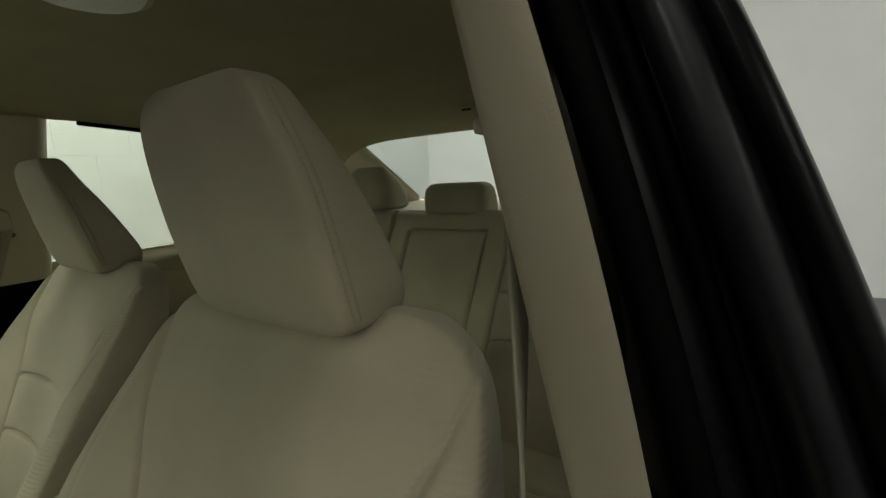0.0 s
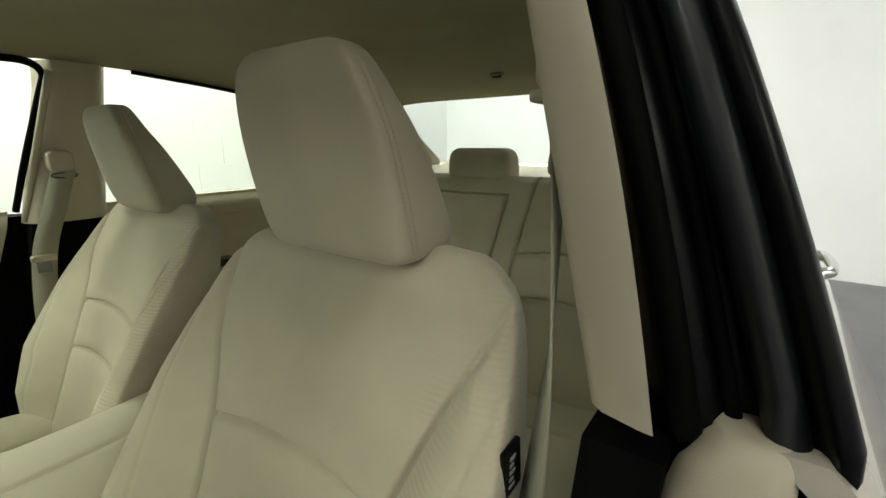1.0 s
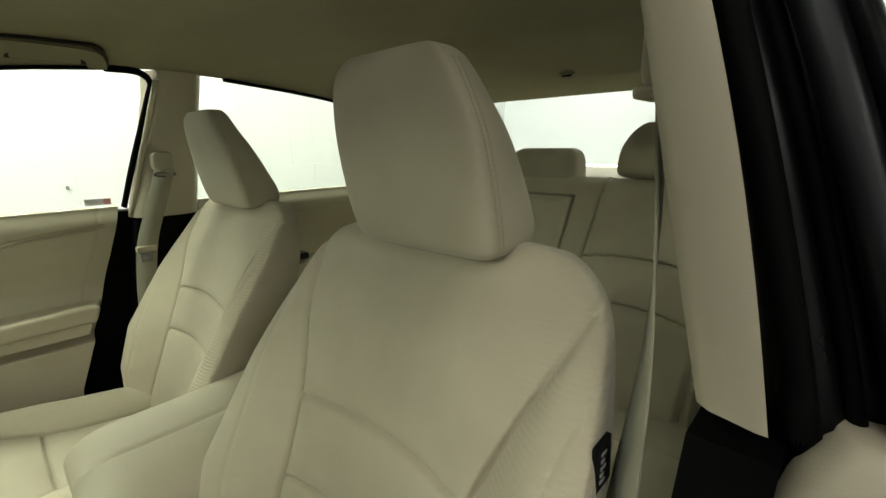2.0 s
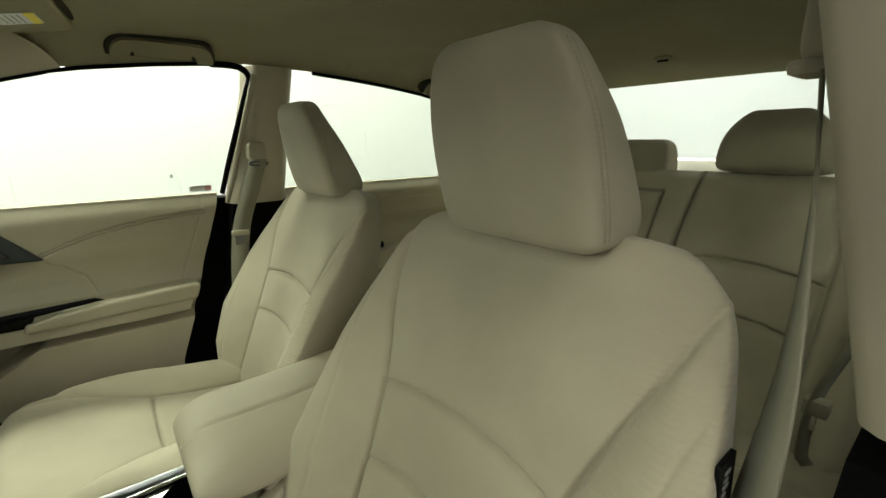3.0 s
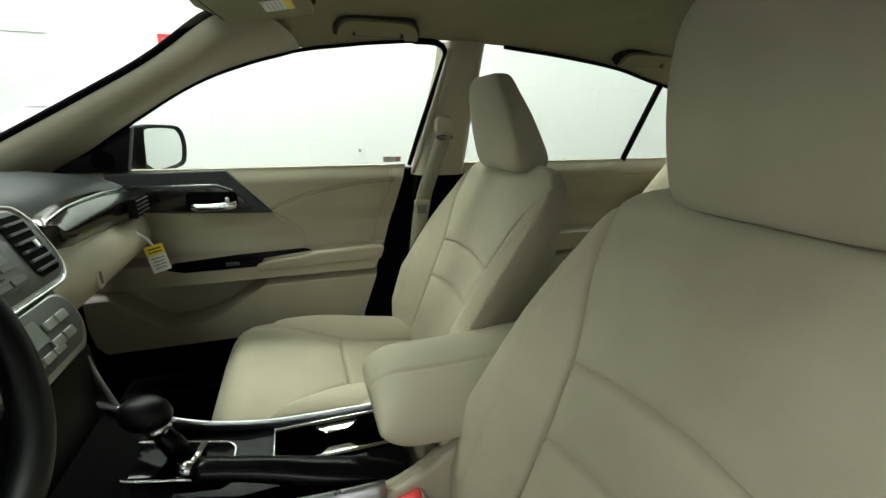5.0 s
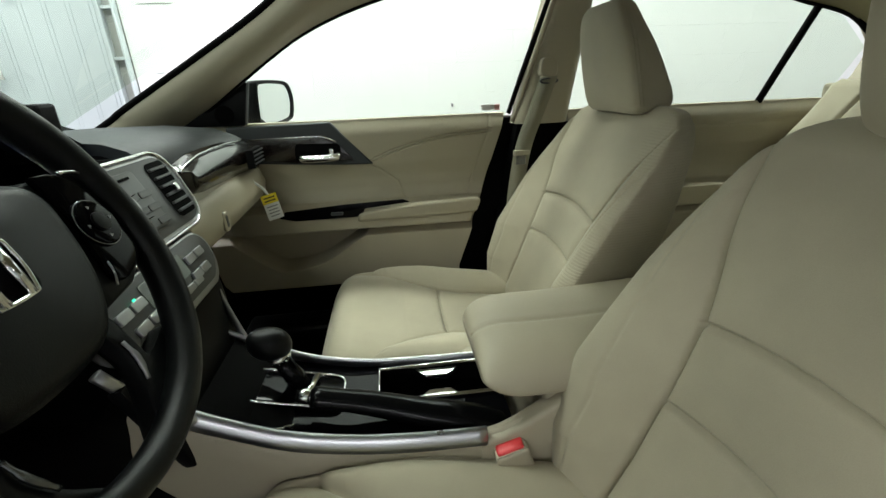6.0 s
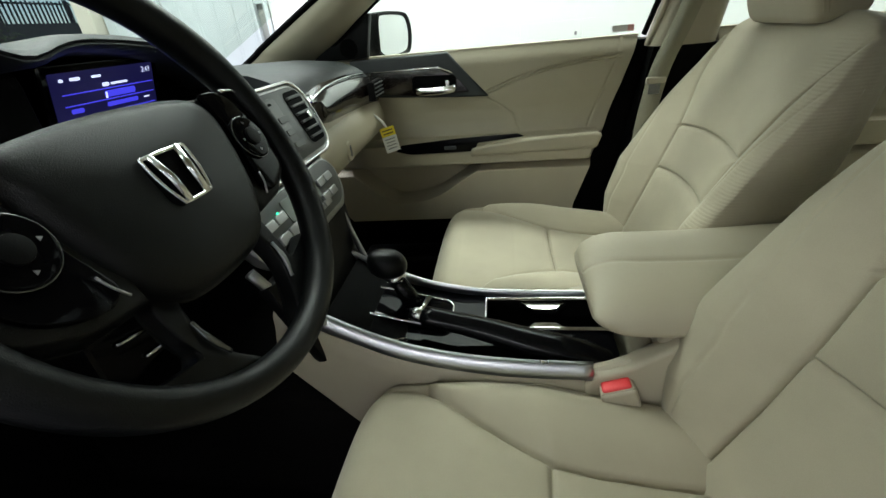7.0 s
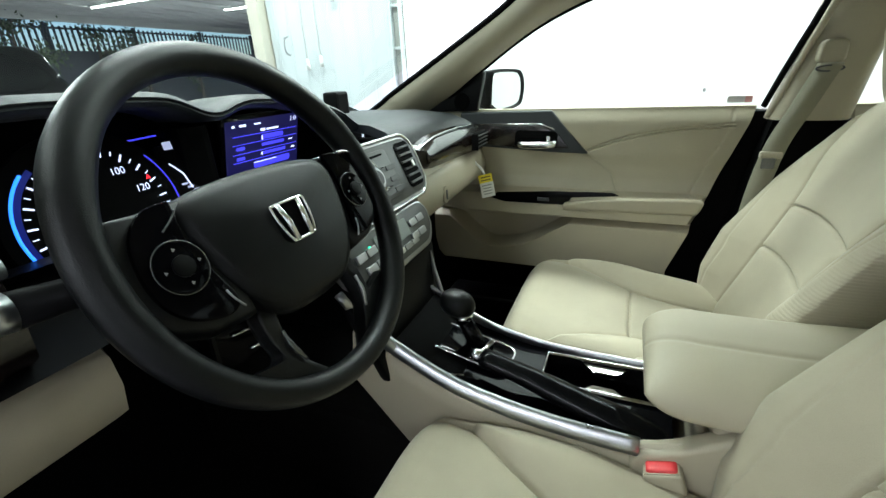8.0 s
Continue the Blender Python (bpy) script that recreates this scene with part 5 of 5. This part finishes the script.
tube("badge_frame", [(x, y - 0.008, 0.0195) for x, y, _ in curve([(BS * x, BS * y, 0) for x, y in fr] + [(BS * fr[0][0], BS * fr[0][1], 0)], 50)[:-1]], 0.0017, CHROME, badge, "chrome frame", closed=True, n=8)
for s in (1, -1):
    tube("badge_bar", [(s * 0.0150, 0.013, 0.0195), (s * 0.0110, -0.008, 0.0205), (s * 0.0105, -0.027, 0.0195)], [0.0034, 0.0040, 0.0034], CHROME, badge, "chrome bar", n=8)
col = part("column_cover", prism(round_rect(0.13, 0.11, 0.03), 0.20, pose(0, -0.01, -0.215), 0.01, 3), BLACK, wheel, "black column cover", smooth=True)
stalk = tube("stalk", [(-0.06, 0.0, -0.06), (-0.13, 0.012, -0.055), (-0.205, 0.02, -0.05)], [0.009, 0.011, 0.014], BLACK, wheel, "black lever behind the wheel", n=14)
tube("stalk_end", [(-0.205, 0.02, -0.05), (-0.222, 0.021, -0.049)], [0.0145, 0.013], SILVER, stalk, "pale lever end", n=14)
tube("stalk", [(0.06, 0.0, -0.06), (0.13, 0.012, -0.055), (0.19, 0.02, -0.05)], [0.009, 0.011, 0.013], BLACK, wheel, "black lever behind the wheel", n=14)

# ---- centre console ----
con = thing("centre_console", "beige centre console with silver rails and glossy black top", "centre console", (0, 0, 0))
rows = []
for y in np.linspace(-0.10, 0.82, 50):
    zt = lerp(y, [-0.10, 0.28, 0.35, 0.45, 0.55, 0.64, 0.74, 0.80, 0.95], [0.60, 0.60, 0.572, 0.570, 0.575, 0.594, 0.64, 0.68, 0.72])
    rows.append([(x, y, z) for x, z in ((-0.135, lerp(y, [0.55, 0.82], [0.28, 0.60])), (-0.128, lerp(y, [0.55, 0.82], [0.40, 0.64])), (-0.122, zt - 0.03), (-0.118, zt - 0.006), (-0.112, zt), (-0.02, zt - 0.004), (0.092, zt), (0.098, zt - 0.006), (0.104, zt - 0.03), (0.12, 0.40), (0.13, 0.25))])

grid("console_body", [[r[i] for i in (0, 1, 2, 3, 4)] for r in rows], PLASTIC, con, flip=False)
grid("console_body", [[r[i] for i in (6, 7, 8, 9, 10)] for r in rows], PLASTIC, con)
# raised rear part under the armrest
part("console_rear", box(-0.122, 0.106, -0.10, 0.262, 0.25, 0.605, 0.012, 3), PLASTIC, con, "beige rear console", smooth=True)
ramp = [(0.345, 0.42), (0.345, 0.560), (0.338, 0.574), (0.310, 0.582), (0.285, 0.594), (0.250, 0.618), (0.215, 0.640), (0.10, 0.645), (0.10, 0.42)]
for x in (-0.128, 0.088):
    part("console_ramp", prism(ramp, 0.034, Matrix(((0, 0, 1, x), (1, 0, 0, 0), (0, 1, 0, 0), (0, 0, 0, 1))), 0.008, 3), PLASTIC, con, "beige rising console side", smooth=True)
RL = curve([(-0.116, 0.335, 0.585), (-0.115, 0.443, 0.588), (-0.112, 0.536, 0.596), (-0.109, 0.634, 0.617), (-0.105, 0.739, 0.663), (-0.105, 0.80, 0.70)], 40)
RR = curve([(0.090, 0.30, 0.578), (0.092, 0.443, 0.580), (0.094, 0.536, 0.586), (0.098, 0.634, 0.608), (0.105, 0.739, 0.655), (0.105, 0.80, 0.69)], 40)
for line in (RL, RR):
    s = -1 if line[0][0] < 0 else 1
    prof = [(0.005, 0.0), (0.005, 0.006), (0.001, 0.008), (-0.005, 0.005), (-0.010, -0.007), (-0.011, -0.017), (-0.003, -0.017)]
    grid("silver_rail", [[p + np.array([-s * dx, 0, dz]) for dx, dz in prof] for p in line], SILVER, con, "satin silver rail", loop=True, caps=True)
CX0, CX1, CY0, CY1 = -0.012, 0.080, 0.285, 0.500


def top_z(y):
    return lerp(y, [0.29, 0.45, 0.55, 0.64, 0.70], [0.570, 0.570, 0.576, 0.594, 0.62])


for x0, x1, y0, y1 in ((-0.112, CX0, 0.285, CY1), (CX1, 0.092, 0.285, CY1), (-0.110, 0.096, CY1, 0.58), (-0.108, 0.100, 0.58, 0.66)):
    sheet = [[(x, y, float(top_z(y))) for x in np.linspace(x0, x1, 4)] for y in np.linspace(y0, y1, 8)]
    slab("gloss_panel", sheet, (0, 0, -1), 0.004, GLOSS, con, "glossy black console top")
part("front_tray", prism([(-0.108, 0), (0.102, 0), (0.105, 0.12), (-0.105, 0.12)], 0.004, pose(0, 0.655, 0.588, 34, 0, 0), 0), RUBBER, con, "matt black front tray")
part("tunnel", box(-0.13, 0.13, 0.35, 1.3, 0.24, 0.50, 0.03, 3), CARPET, con, "black carpeted tunnel")
cup = part("cup_well", box(CX0, CX1, CY0, CY1, 0.49, 0.50, 0), RUBBER, con, "dark double cup holder")
for a in ((CX0 - 0.004, CX0, CY0, CY1), (CX1, CX1 + 0.004, CY0, CY1), (CX0, CX1, CY0 - 0.004, CY0), (CX0, CX1, CY1, CY1 + 0.004)):
    part("well_wall", box(*a, 0.49, 0.568, 0), RUBBER, cup, "dark well wall")
tube("cup_frame", [(x, y, 0.573) for x, y in ((CX1, CY0), (CX1, CY1), (CX0, CY1), (CX0, CY0))], 0.0046, CHROME, cup, "chrome frame", closed=True, n=8)
for s, x in ((1, CX0), (-1, CX1)):
    part("fin", prism([(0, 0.045), (s * 0.027, 0.018), (s * 0.027, -0.018), (0, -0.045)][::s], 0.012, pose(x, (CY0 + CY1) / 2, 0.556), 0.002), CHROME, cup, "silver divider fin", smooth=True)
# hand brake
hb = tube("hand_brake", curve([(-0.072, 0.30, 0.546), (-0.068, 0.36, 0.570), (-0.061, 0.43, 0.588), (-0.049, 0.51, 0.606), (-0.040, 0.60, 0.623)], 30), [0.031] * 6 + list(np.linspace(0.0305, 0.021, 18)) + [0.020] * 6, BRAKE, con, "smooth black hand brake lever", n=24, flat=0.8)
tube("brake_button", [(-0.040, 0.60, 0.623), (-0.037, 0.624, 0.628)], [0.013, 0.011], CHROME, hb, "chrome release button", n=14)
# bright bar drawn for the highlight streak along the glossy lever
tube("chrome_or_glint_line", [(-0.010, 0.515, 0.580), (-0.004, 0.60, 0.590), (0.002, 0.64, 0.600)], 0.0035, CHROME, con, "chrome strip standing for the bright streak along the brake lever", n=8)
part("tray", prism(round_rect(0.070, 0.075, 0.02), 0.004, pose(-0.055, 0.668, 0.604, 20, 0, 0), 0.002), RUBBER, con, "small dark tray")
tube("chrome_or_glint_line", [(-0.088, 0.70, 0.622), (-0.086, 0.655, 0.606), (-0.070, 0.628, 0.598)], 0.003, CHROME, con, "chrome edge of the tray", n=8)
# gear lever
gl = thing("gear_lever", "black gear lever with chrome collar on the console", "gear lever", (0.012, 0.634, 0.592))
part("gate", prism(round_rect(0.085, 0.15, 0.018), 0.006, pose(0.0, 0.0, 0.005, 14, 0, 0), 0.002), GLOSS, gl, "glossy gate plate", smooth=True)
tube("gate_rim", [(x, y, 0.012 + 0.25 * y) for x, y in round_rect(0.085, 0.15, 0.018)], 0.0022, CHROME, gl, "chrome gate rim", closed=True, n=6)
tube("shaft", [(0.012, -0.004, 0.0), (0.008, 0.004, 0.03), (0, 0.018, 0.070)], [0.019, 0.017, 0.014], BRAKE, gl, "black shaft", n=14)
tube("collar", [(0, 0.018, 0.070), (0, 0.023, 0.083)], [0.017, 0.019], CHROME, gl, "chrome collar", n=18)
kn = []
for k in np.linspace(0, 1, 16):
    a = k * math.pi
    kn.append([(0.026 * math.sin(a) ** 0.7 * math.cos(t), 0.026 + 0.035 * math.sin(a) ** 0.7 * math.sin(t) + 0.012 * k, 0.078 + 0.026 * (1 - math.cos(a))) for t in np.linspace(0, 2 * math.pi, 24, endpoint=False)])
grid("knob", kn, RIM, gl, "grained black knob", loop=True, caps=True)
tube("chrome_base", [(-0.03, -0.015, 0.012), (0.03, -0.03, 0.012)], 0.006, CHROME, gl, "chrome gate fitting", n=8)

# armrest lid
arm = thing("armrest", "padded beige centre armrest lid with a rounded nose", "armrest", (0, 0, 0))
rows = []
for y in np.linspace(-0.06, 0.337, 90):
    d = max(0, (y - 0.262) / 0.076)
    round_off = 1 - math.sqrt(max(0, 1 - d ** 2.2))
    zt = 0.709 - 0.036 * round_off + 0.010 * (1 - smooth(y, -0.06, 0.20))
    zb = 0.640 + 0.018 * d ** 3
    x0, x1 = -0.124 + 0.022 * round_off, 0.100 - 0.018 * round_off
    xk = -0.012 + 0.014 * d
    near = [(x0 + (xk - x0) * (1 - math.cos(u * math.pi / 2)), zb + 0.010 + (zt - zb - 0.010) * math.sin(u * math.pi / 2) ** 0.85) for u in np.linspace(0, 1, 30)]
    far = [(xk + (x1 - 0.016 - xk) * u, zt + 0.0025 * math.sin(math.pi * u)) for u in np.linspace(0.03, 1, 20)]
    edge = [(x1 - 0.016 + 0.016 * math.sin(u), zt - 0.016 + 0.016 * math.cos(u)) for u in np.linspace(0.15, math.pi / 2, 10)]
    under = [(x1 - 0.006, zb + 0.004), (x1 - 0.016, zb), (0.0, zb), (x0 + 0.03, zb), (x0 + 0.012, zb + 0.002), (x0 + 0.003, zb + 0.006)]
    rows.append([(x, y, z - 0.0035 * math.exp(-((x - xk) / 0.0035) ** 2) * (z > zt - 0.01)) for x, z in near + far + edge + under])
grid("lid", rows, LEATHER, arm, loop=True, caps=True, flip=True)
part("lid_base", box(-0.108, 0.096, -0.05, 0.245, 0.600, 0.645, 0.012, 3), PLASTIC, arm, "beige plastic lid base", smooth=True)

# seat belt buckle of the driver
bk = thing("belt_buckle", "beige seat belt buckle with a red release button", "belt buckle", (-0.133, 0.295, 0.538))
bk.rotation_euler = (radians(-18), 0, 0)
part("body", box(-0.018, 0.018, -0.026, 0.026, -0.10, 0.03, 0.006, 3), PLASTIC, bk, smooth=True)
part("button", box(-0.0125, 0.0125, -0.021, 0.021, 0.02, 0.036, 0.005, 3), RED, bk, "red release button", smooth=True)
part("slot", box(-0.0145, 0.0145, -0.0235, 0.0235, 0.0285, 0.0315, 0.001), PLASTIC, bk, "beige slot edge")


def strap(name, pts, w, across, material, parent, label="", end=None):
    p = curve(pts, 40)
    k = np.linspace(0, 1, len(p))[:, None] ** 2
    a = np.array(across, float) * (1 - k) + np.array(across if end is None else end, float) * k
    a = a / np.linalg.norm(a, axis=1)[:, None]
    n = np.cross(np.gradient(p, axis=0), a)
    n /= np.linalg.norm(n, axis=1)[:, None]
    ring = [[q + c * w / 2 + m * 0.0012, q + c * w / 2 - m * 0.0012, q - c * w / 2 - m * 0.0012, q - c * w / 2 + m * 0.0012] for q, m, c in zip(p, n, a)]
    return grid(name, ring, material, parent, label, loop=True, caps=True)


for s in (1, -1):
    b = thing("seat_belt", "beige seat belt hanging from the centre pillar", "seat belt", group="front seat belts")
    zt, ya, x = (1.083, 0.0, 0.616) if s > 0 else (1.182, -0.012, 0.612)
    part("anchor_cover", prism(round_rect(0.05, 0.085 if s < 0 else 0.05, 0.014), 0.030, pose(s * (x + 0.024), ya, zt + (0.040 if s < 0 else 0.024), 90, 0, -90 * s), 0.007, 3), PLASTIC, b, "beige upper anchor cover", smooth=True)
    if s > 0:
        tube("guide_ring", [(x - 0.006, ya + 0.025 * math.cos(t), zt - 0.010 + 0.006 * math.sin(t)) for t in np.linspace(0, 6.283, 24, endpoint=False)], 0.0022, DARKGREY, b, "dark belt guide ring", closed=True, n=8, up=(1, 0, 0))
    else:
        part("guide_loop", box(min(s * (x - 0.012), s * (x + 0.012)), max(s * (x - 0.012), s * (x + 0.012)), ya - 0.020, ya + 0.020, zt - 0.010, zt, 0.004), PLASTIC, b, "beige belt guide loop")
    if s > 0:
        line = [(x - 0.006, ya, zt + 0.002), (0.615, 0.028, 1.0), (0.622, 0.066, 0.88), (0.634, 0.085, 0.68), (0.645, 0.085, 0.36)]
    else:
        line = [(-x - 0.004, ya, zt - 0.008), (-0.630, 0.012, 1.08), (-0.637, 0.03, 0.97), (-0.632, 0.04, 0.84), (-0.626, 0.03, 0.70), (-0.645, 0.0, 0.40)]
    strap("webbing", line, 0.047, (0.25 if s > 0 else -0.18, 1, 0), BELT, b, "beige webbing", None if s > 0 else (-1.6, 0.2, 0))
    if s > 0:
        part("tongue", box(0.614, 0.630, 0.044, 0.092, 0.872, 0.888, 0.005, 3), PLASTIC, b, "beige belt tongue holder", smooth=True)
        part("tongue_plate", box(0.617, 0.620, 0.056, 0.084, 0.846, 0.874, 0.001), DARKMETAL, b, "metal belt tongue")

rb = thing("seat_belt", "dark-edged rear seat belt with a beige tongue on the bench", "seat belt", group="rear seat belts")
strap("webbing", [(-0.645, -0.86, 1.12), (-0.622, -0.66, 0.92), (-0.606, -0.565, 0.80), (-0.582, -0.53, 0.70), (-0.578, -0.52, 0.60), (-0.585, -0.56, 0.55)], 0.046, (0.25, 1, 0.3), BELT, rb, "beige webbing")
part("tongue", box(-0.602, -0.566, -0.540, -0.512, 0.672, 0.700, 0.004), PLASTIC, rb, "beige belt tongue", smooth=True)
part("tongue_plate", box(-0.588, -0.572, -0.528, -0.524, 0.640, 0.675, 0.001), CHROME, rb, "metal belt tongue")

# ---- small things overhead ----
# near-black tone that puts shadow gaps into the colour
SHADOW_GAP = mat("shadow_gap_dark", (0.05, 0.046, 0.033), 0.9, vary=0.1, spec=0.1)
slope = Matrix(((0, -0.66, -0.75, 0), (1, 0, 0, 0), (0, 0.75, -0.66, 0), (0, 0, 0, 1)))
for y, x, z, lab in ((0.205, 0.514, 1.336, "front"), (-0.63, 0.524, 1.303, "rear")):
    gh = thing("grab_handle", "beige folding grab handle above the %s window" % lab, "grab handle", (x, y, z), group="grab handles")
    part("pocket", prism([(x, y) for x, y, _ in curve([(-0.107, -0.024, 0), (-0.104, 0.0, 0), (-0.090, 0.020, 0), (-0.060, 0.0275, 0), (0.060, 0.0275, 0), (0.090, 0.020, 0), (0.104, 0.0, 0), (0.107, -0.024, 0)], 40)][::-1], 0.030, slope @ pose(0, 0, -0.030), 0.002), SHADOW_GAP, gh, "dark block standing for the shadow gap round the handle")
    arch = [(x, y) for x, y, _ in curve([(-0.100, -0.022, 0), (-0.097, -0.002, 0), (-0.084, 0.015, 0), (-0.056, 0.021, 0), (0.056, 0.021, 0), (0.084, 0.015, 0), (0.097, -0.002, 0), (0.100, -0.022, 0)], 36)]
    arch += [(0.066, -0.022), (0.063, -0.008), (0.054, -0.002), (-0.054, -0.002), (-0.063, -0.008), (-0.066, -0.022)]
    part("grip", prism(arch, 0.012, slope @ pose(0, 0, 0.0), 0), LINER, gh, "beige grip", smooth=True)
    part("grip_back", prism(round_rect(0.112, 0.018, 0.003), 0.003, slope @ pose(0, -0.012, 0.0), 0.001), LINER, gh, "beige plate behind the grip")
visor = thing("sun_visor", "beige folded sun visor with a warning sticker", "sun visor", (0.395, 0.465, 1.356))
visor.rotation_euler = (radians(-10), 0, radians(-8))
part("flap", prism(round_rect(0.38, 0.19, 0.03), 0.02, pose(0, 0, -0.02), 0.008, 3), LINER, visor, smooth=True)
# dark tube drawn where the flap has only a shadow gap
tube("edge_shadow", [(x, y, -0.006) for x, y in round_rect(0.388, 0.198, 0.032)], 0.006, SHADOW_GAP, visor, "dark band standing for the shadow gap round the flap", closed=True, n=8)
st = part("sticker", prism(round_rect(0.075, 0.06, 0.002), 0.0008, pose(0.0, -0.03, -0.0212), 0), PAPER, visor, "white and yellow warning sticker")
part("sticker_band", prism(round_rect(0.075, 0.014, 0.002), 0.0006, pose(0.0, -0.052, -0.0218), 0), YELLOW, st, "yellow band")
for i in range(4):
    part("print_bar", prism(round_rect(0.06 - 0.006 * (i % 2), 0.0014, 0.0005, 1), 0.0004, pose(0.0, -0.036 + 0.008 * i, -0.0216), 0), INK, st, "unreadable print")
dome = thing("dome_lamp", "unlit round frosted dome lamp in the headliner", "dome lamp", (-0.10, 0.01, 1.386))
tube("bezel", [(0.062 * math.cos(t), 0.062 * math.sin(t), -0.003) for t in np.linspace(0, 2 * math.pi, 40, endpoint=False)], 0.004, PLASTIC, dome, "beige bezel", closed=True, n=8)
grid("lens", [[(r * math.cos(t), r * math.sin(t), z) for t in np.linspace(0, 2 * math.pi, 36, endpoint=False)] for r, z in ((0.060, 0.0), (0.058, -0.006), (0.055, -0.010), (0.03, -0.013), (0.008, -0.014))], PAPER, dome, "frosted white lens", loop=True, caps=True)
hook = thing("coat_hook", "small dark hook in the headliner near the rear screen", "coat hook", (-0.137, -0.772, 1.327))
part("base", prism(round_rect(0.04, 0.014, 0.005), 0.006, pose(0, 0, -0.008), 0.002), LINER, hook)
tube("bar", [(-0.013, 0, -0.010), (0.013, 0, -0.010)], 0.003, BLACK, hook, "dark bar", n=8)

# yellow tag hanging from the dashboard end
tg = thing("paper_tag", "yellow and white paper tag hanging on a white loop", "tag", (0.605, 0.785, 0.772))
tg.rotation_euler = (0, radians(-10), radians(-66))
part("card", prism(round_rect(0.042, 0.072, 0.002), 0.001, pose(0, 0, 0, 90, 0, 0), 0), PAPER, tg, "white card")
part("band", prism(round_rect(0.042, 0.026, 0.001), 0.0006, pose(0, -0.001, 0.024, 90, 0, 0), 0), YELLOW, tg, "yellow band")
for i in range(2):
    part("print_bar", prism(round_rect(0.03, 0.004, 0.0005, 1), 0.0004, pose(0, -0.0017, 0.028 - 0.009 * i, 90, 0, 0), 0), mat("dark_print", (0.12, 0.10, 0.02)), tg, "unreadable print")
for i in range(4):
    part("print_bar", prism(round_rect(0.03 - 0.004 * (i % 2), 0.0025, 0.0005, 1), 0.0004, pose(0, -0.0013, 0.002 - 0.009 * i, 90, 0, 0), 0), INK, tg, "unreadable print")
strap("loop", [(0, 0, 0.034), (-0.006, 0.004, 0.055), (-0.02, 0.012, 0.075), (-0.028, 0.02, 0.09)], 0.007, (1, 0, 0.2), PAPER, tg, "white paper loop")

# ---- garage details ----
mark = thing("wall_socket", "small dark fitting on the white wall", "wall fitting", (2.645, -0.025, 0.92))
part("plate", prism(round_rect(0.016, 0.022, 0.004), 0.010, pose(0, 0, 0, 90, 0, -90), 0.003), INK, mark)
lab = thing("window_sticker", "small grey and red sticker on the passenger window", "sticker", (side_x(1.0) + 0.006, 0.135, 1.003))
part("base", box(-0.001, 0.001, -0.028, 0.028, -0.008, 0.008, 0), mat("sticker_grey", (0.70, 0.68, 0.67)), lab)
part("red_end", box(-0.0018, 0.0, -0.028, -0.012, -0.008, 0.008, 0), mat("sticker_red", (0.72, 0.38, 0.36)), lab, "red end")

note = thing("wall_notice", "small red notice on the white wall", "notice", (2.648, 1.12, 1.60))
part("card", box(-0.003, 0.0, -0.045, 0.045, -0.03, 0.03, 0.001), RED, note)
part("print_bar", box(-0.0045, -0.003, -0.02, 0.02, -0.006, 0.006, 0), INK, note, "unreadable print")
# courses of painted blocks
east = bpy.data.objects["wall_east"]
block = None
for r in range(16):
    for c in range(17):
        y = BACK_Y + 0.2 + 0.4 * c - (0.2 if r % 2 else 0)
        if y < BACK_Y + 0.15 or y > 2.05 - 0.19:
            continue
        if block is None:
            ob = part("block", box(-0.008, 0.004, -0.1997, 0.1997, 0.0003, 0.1997, 0.0006, 1), WALL, east)
            block = ob.data
        else:
            ob = new("block", block)
            ob.parent = east
        ob.location = (WALL_X + 0.0075 + 0.0003 * math.sin(7.1 * r + 3.7 * c), y, 0.2 * r)
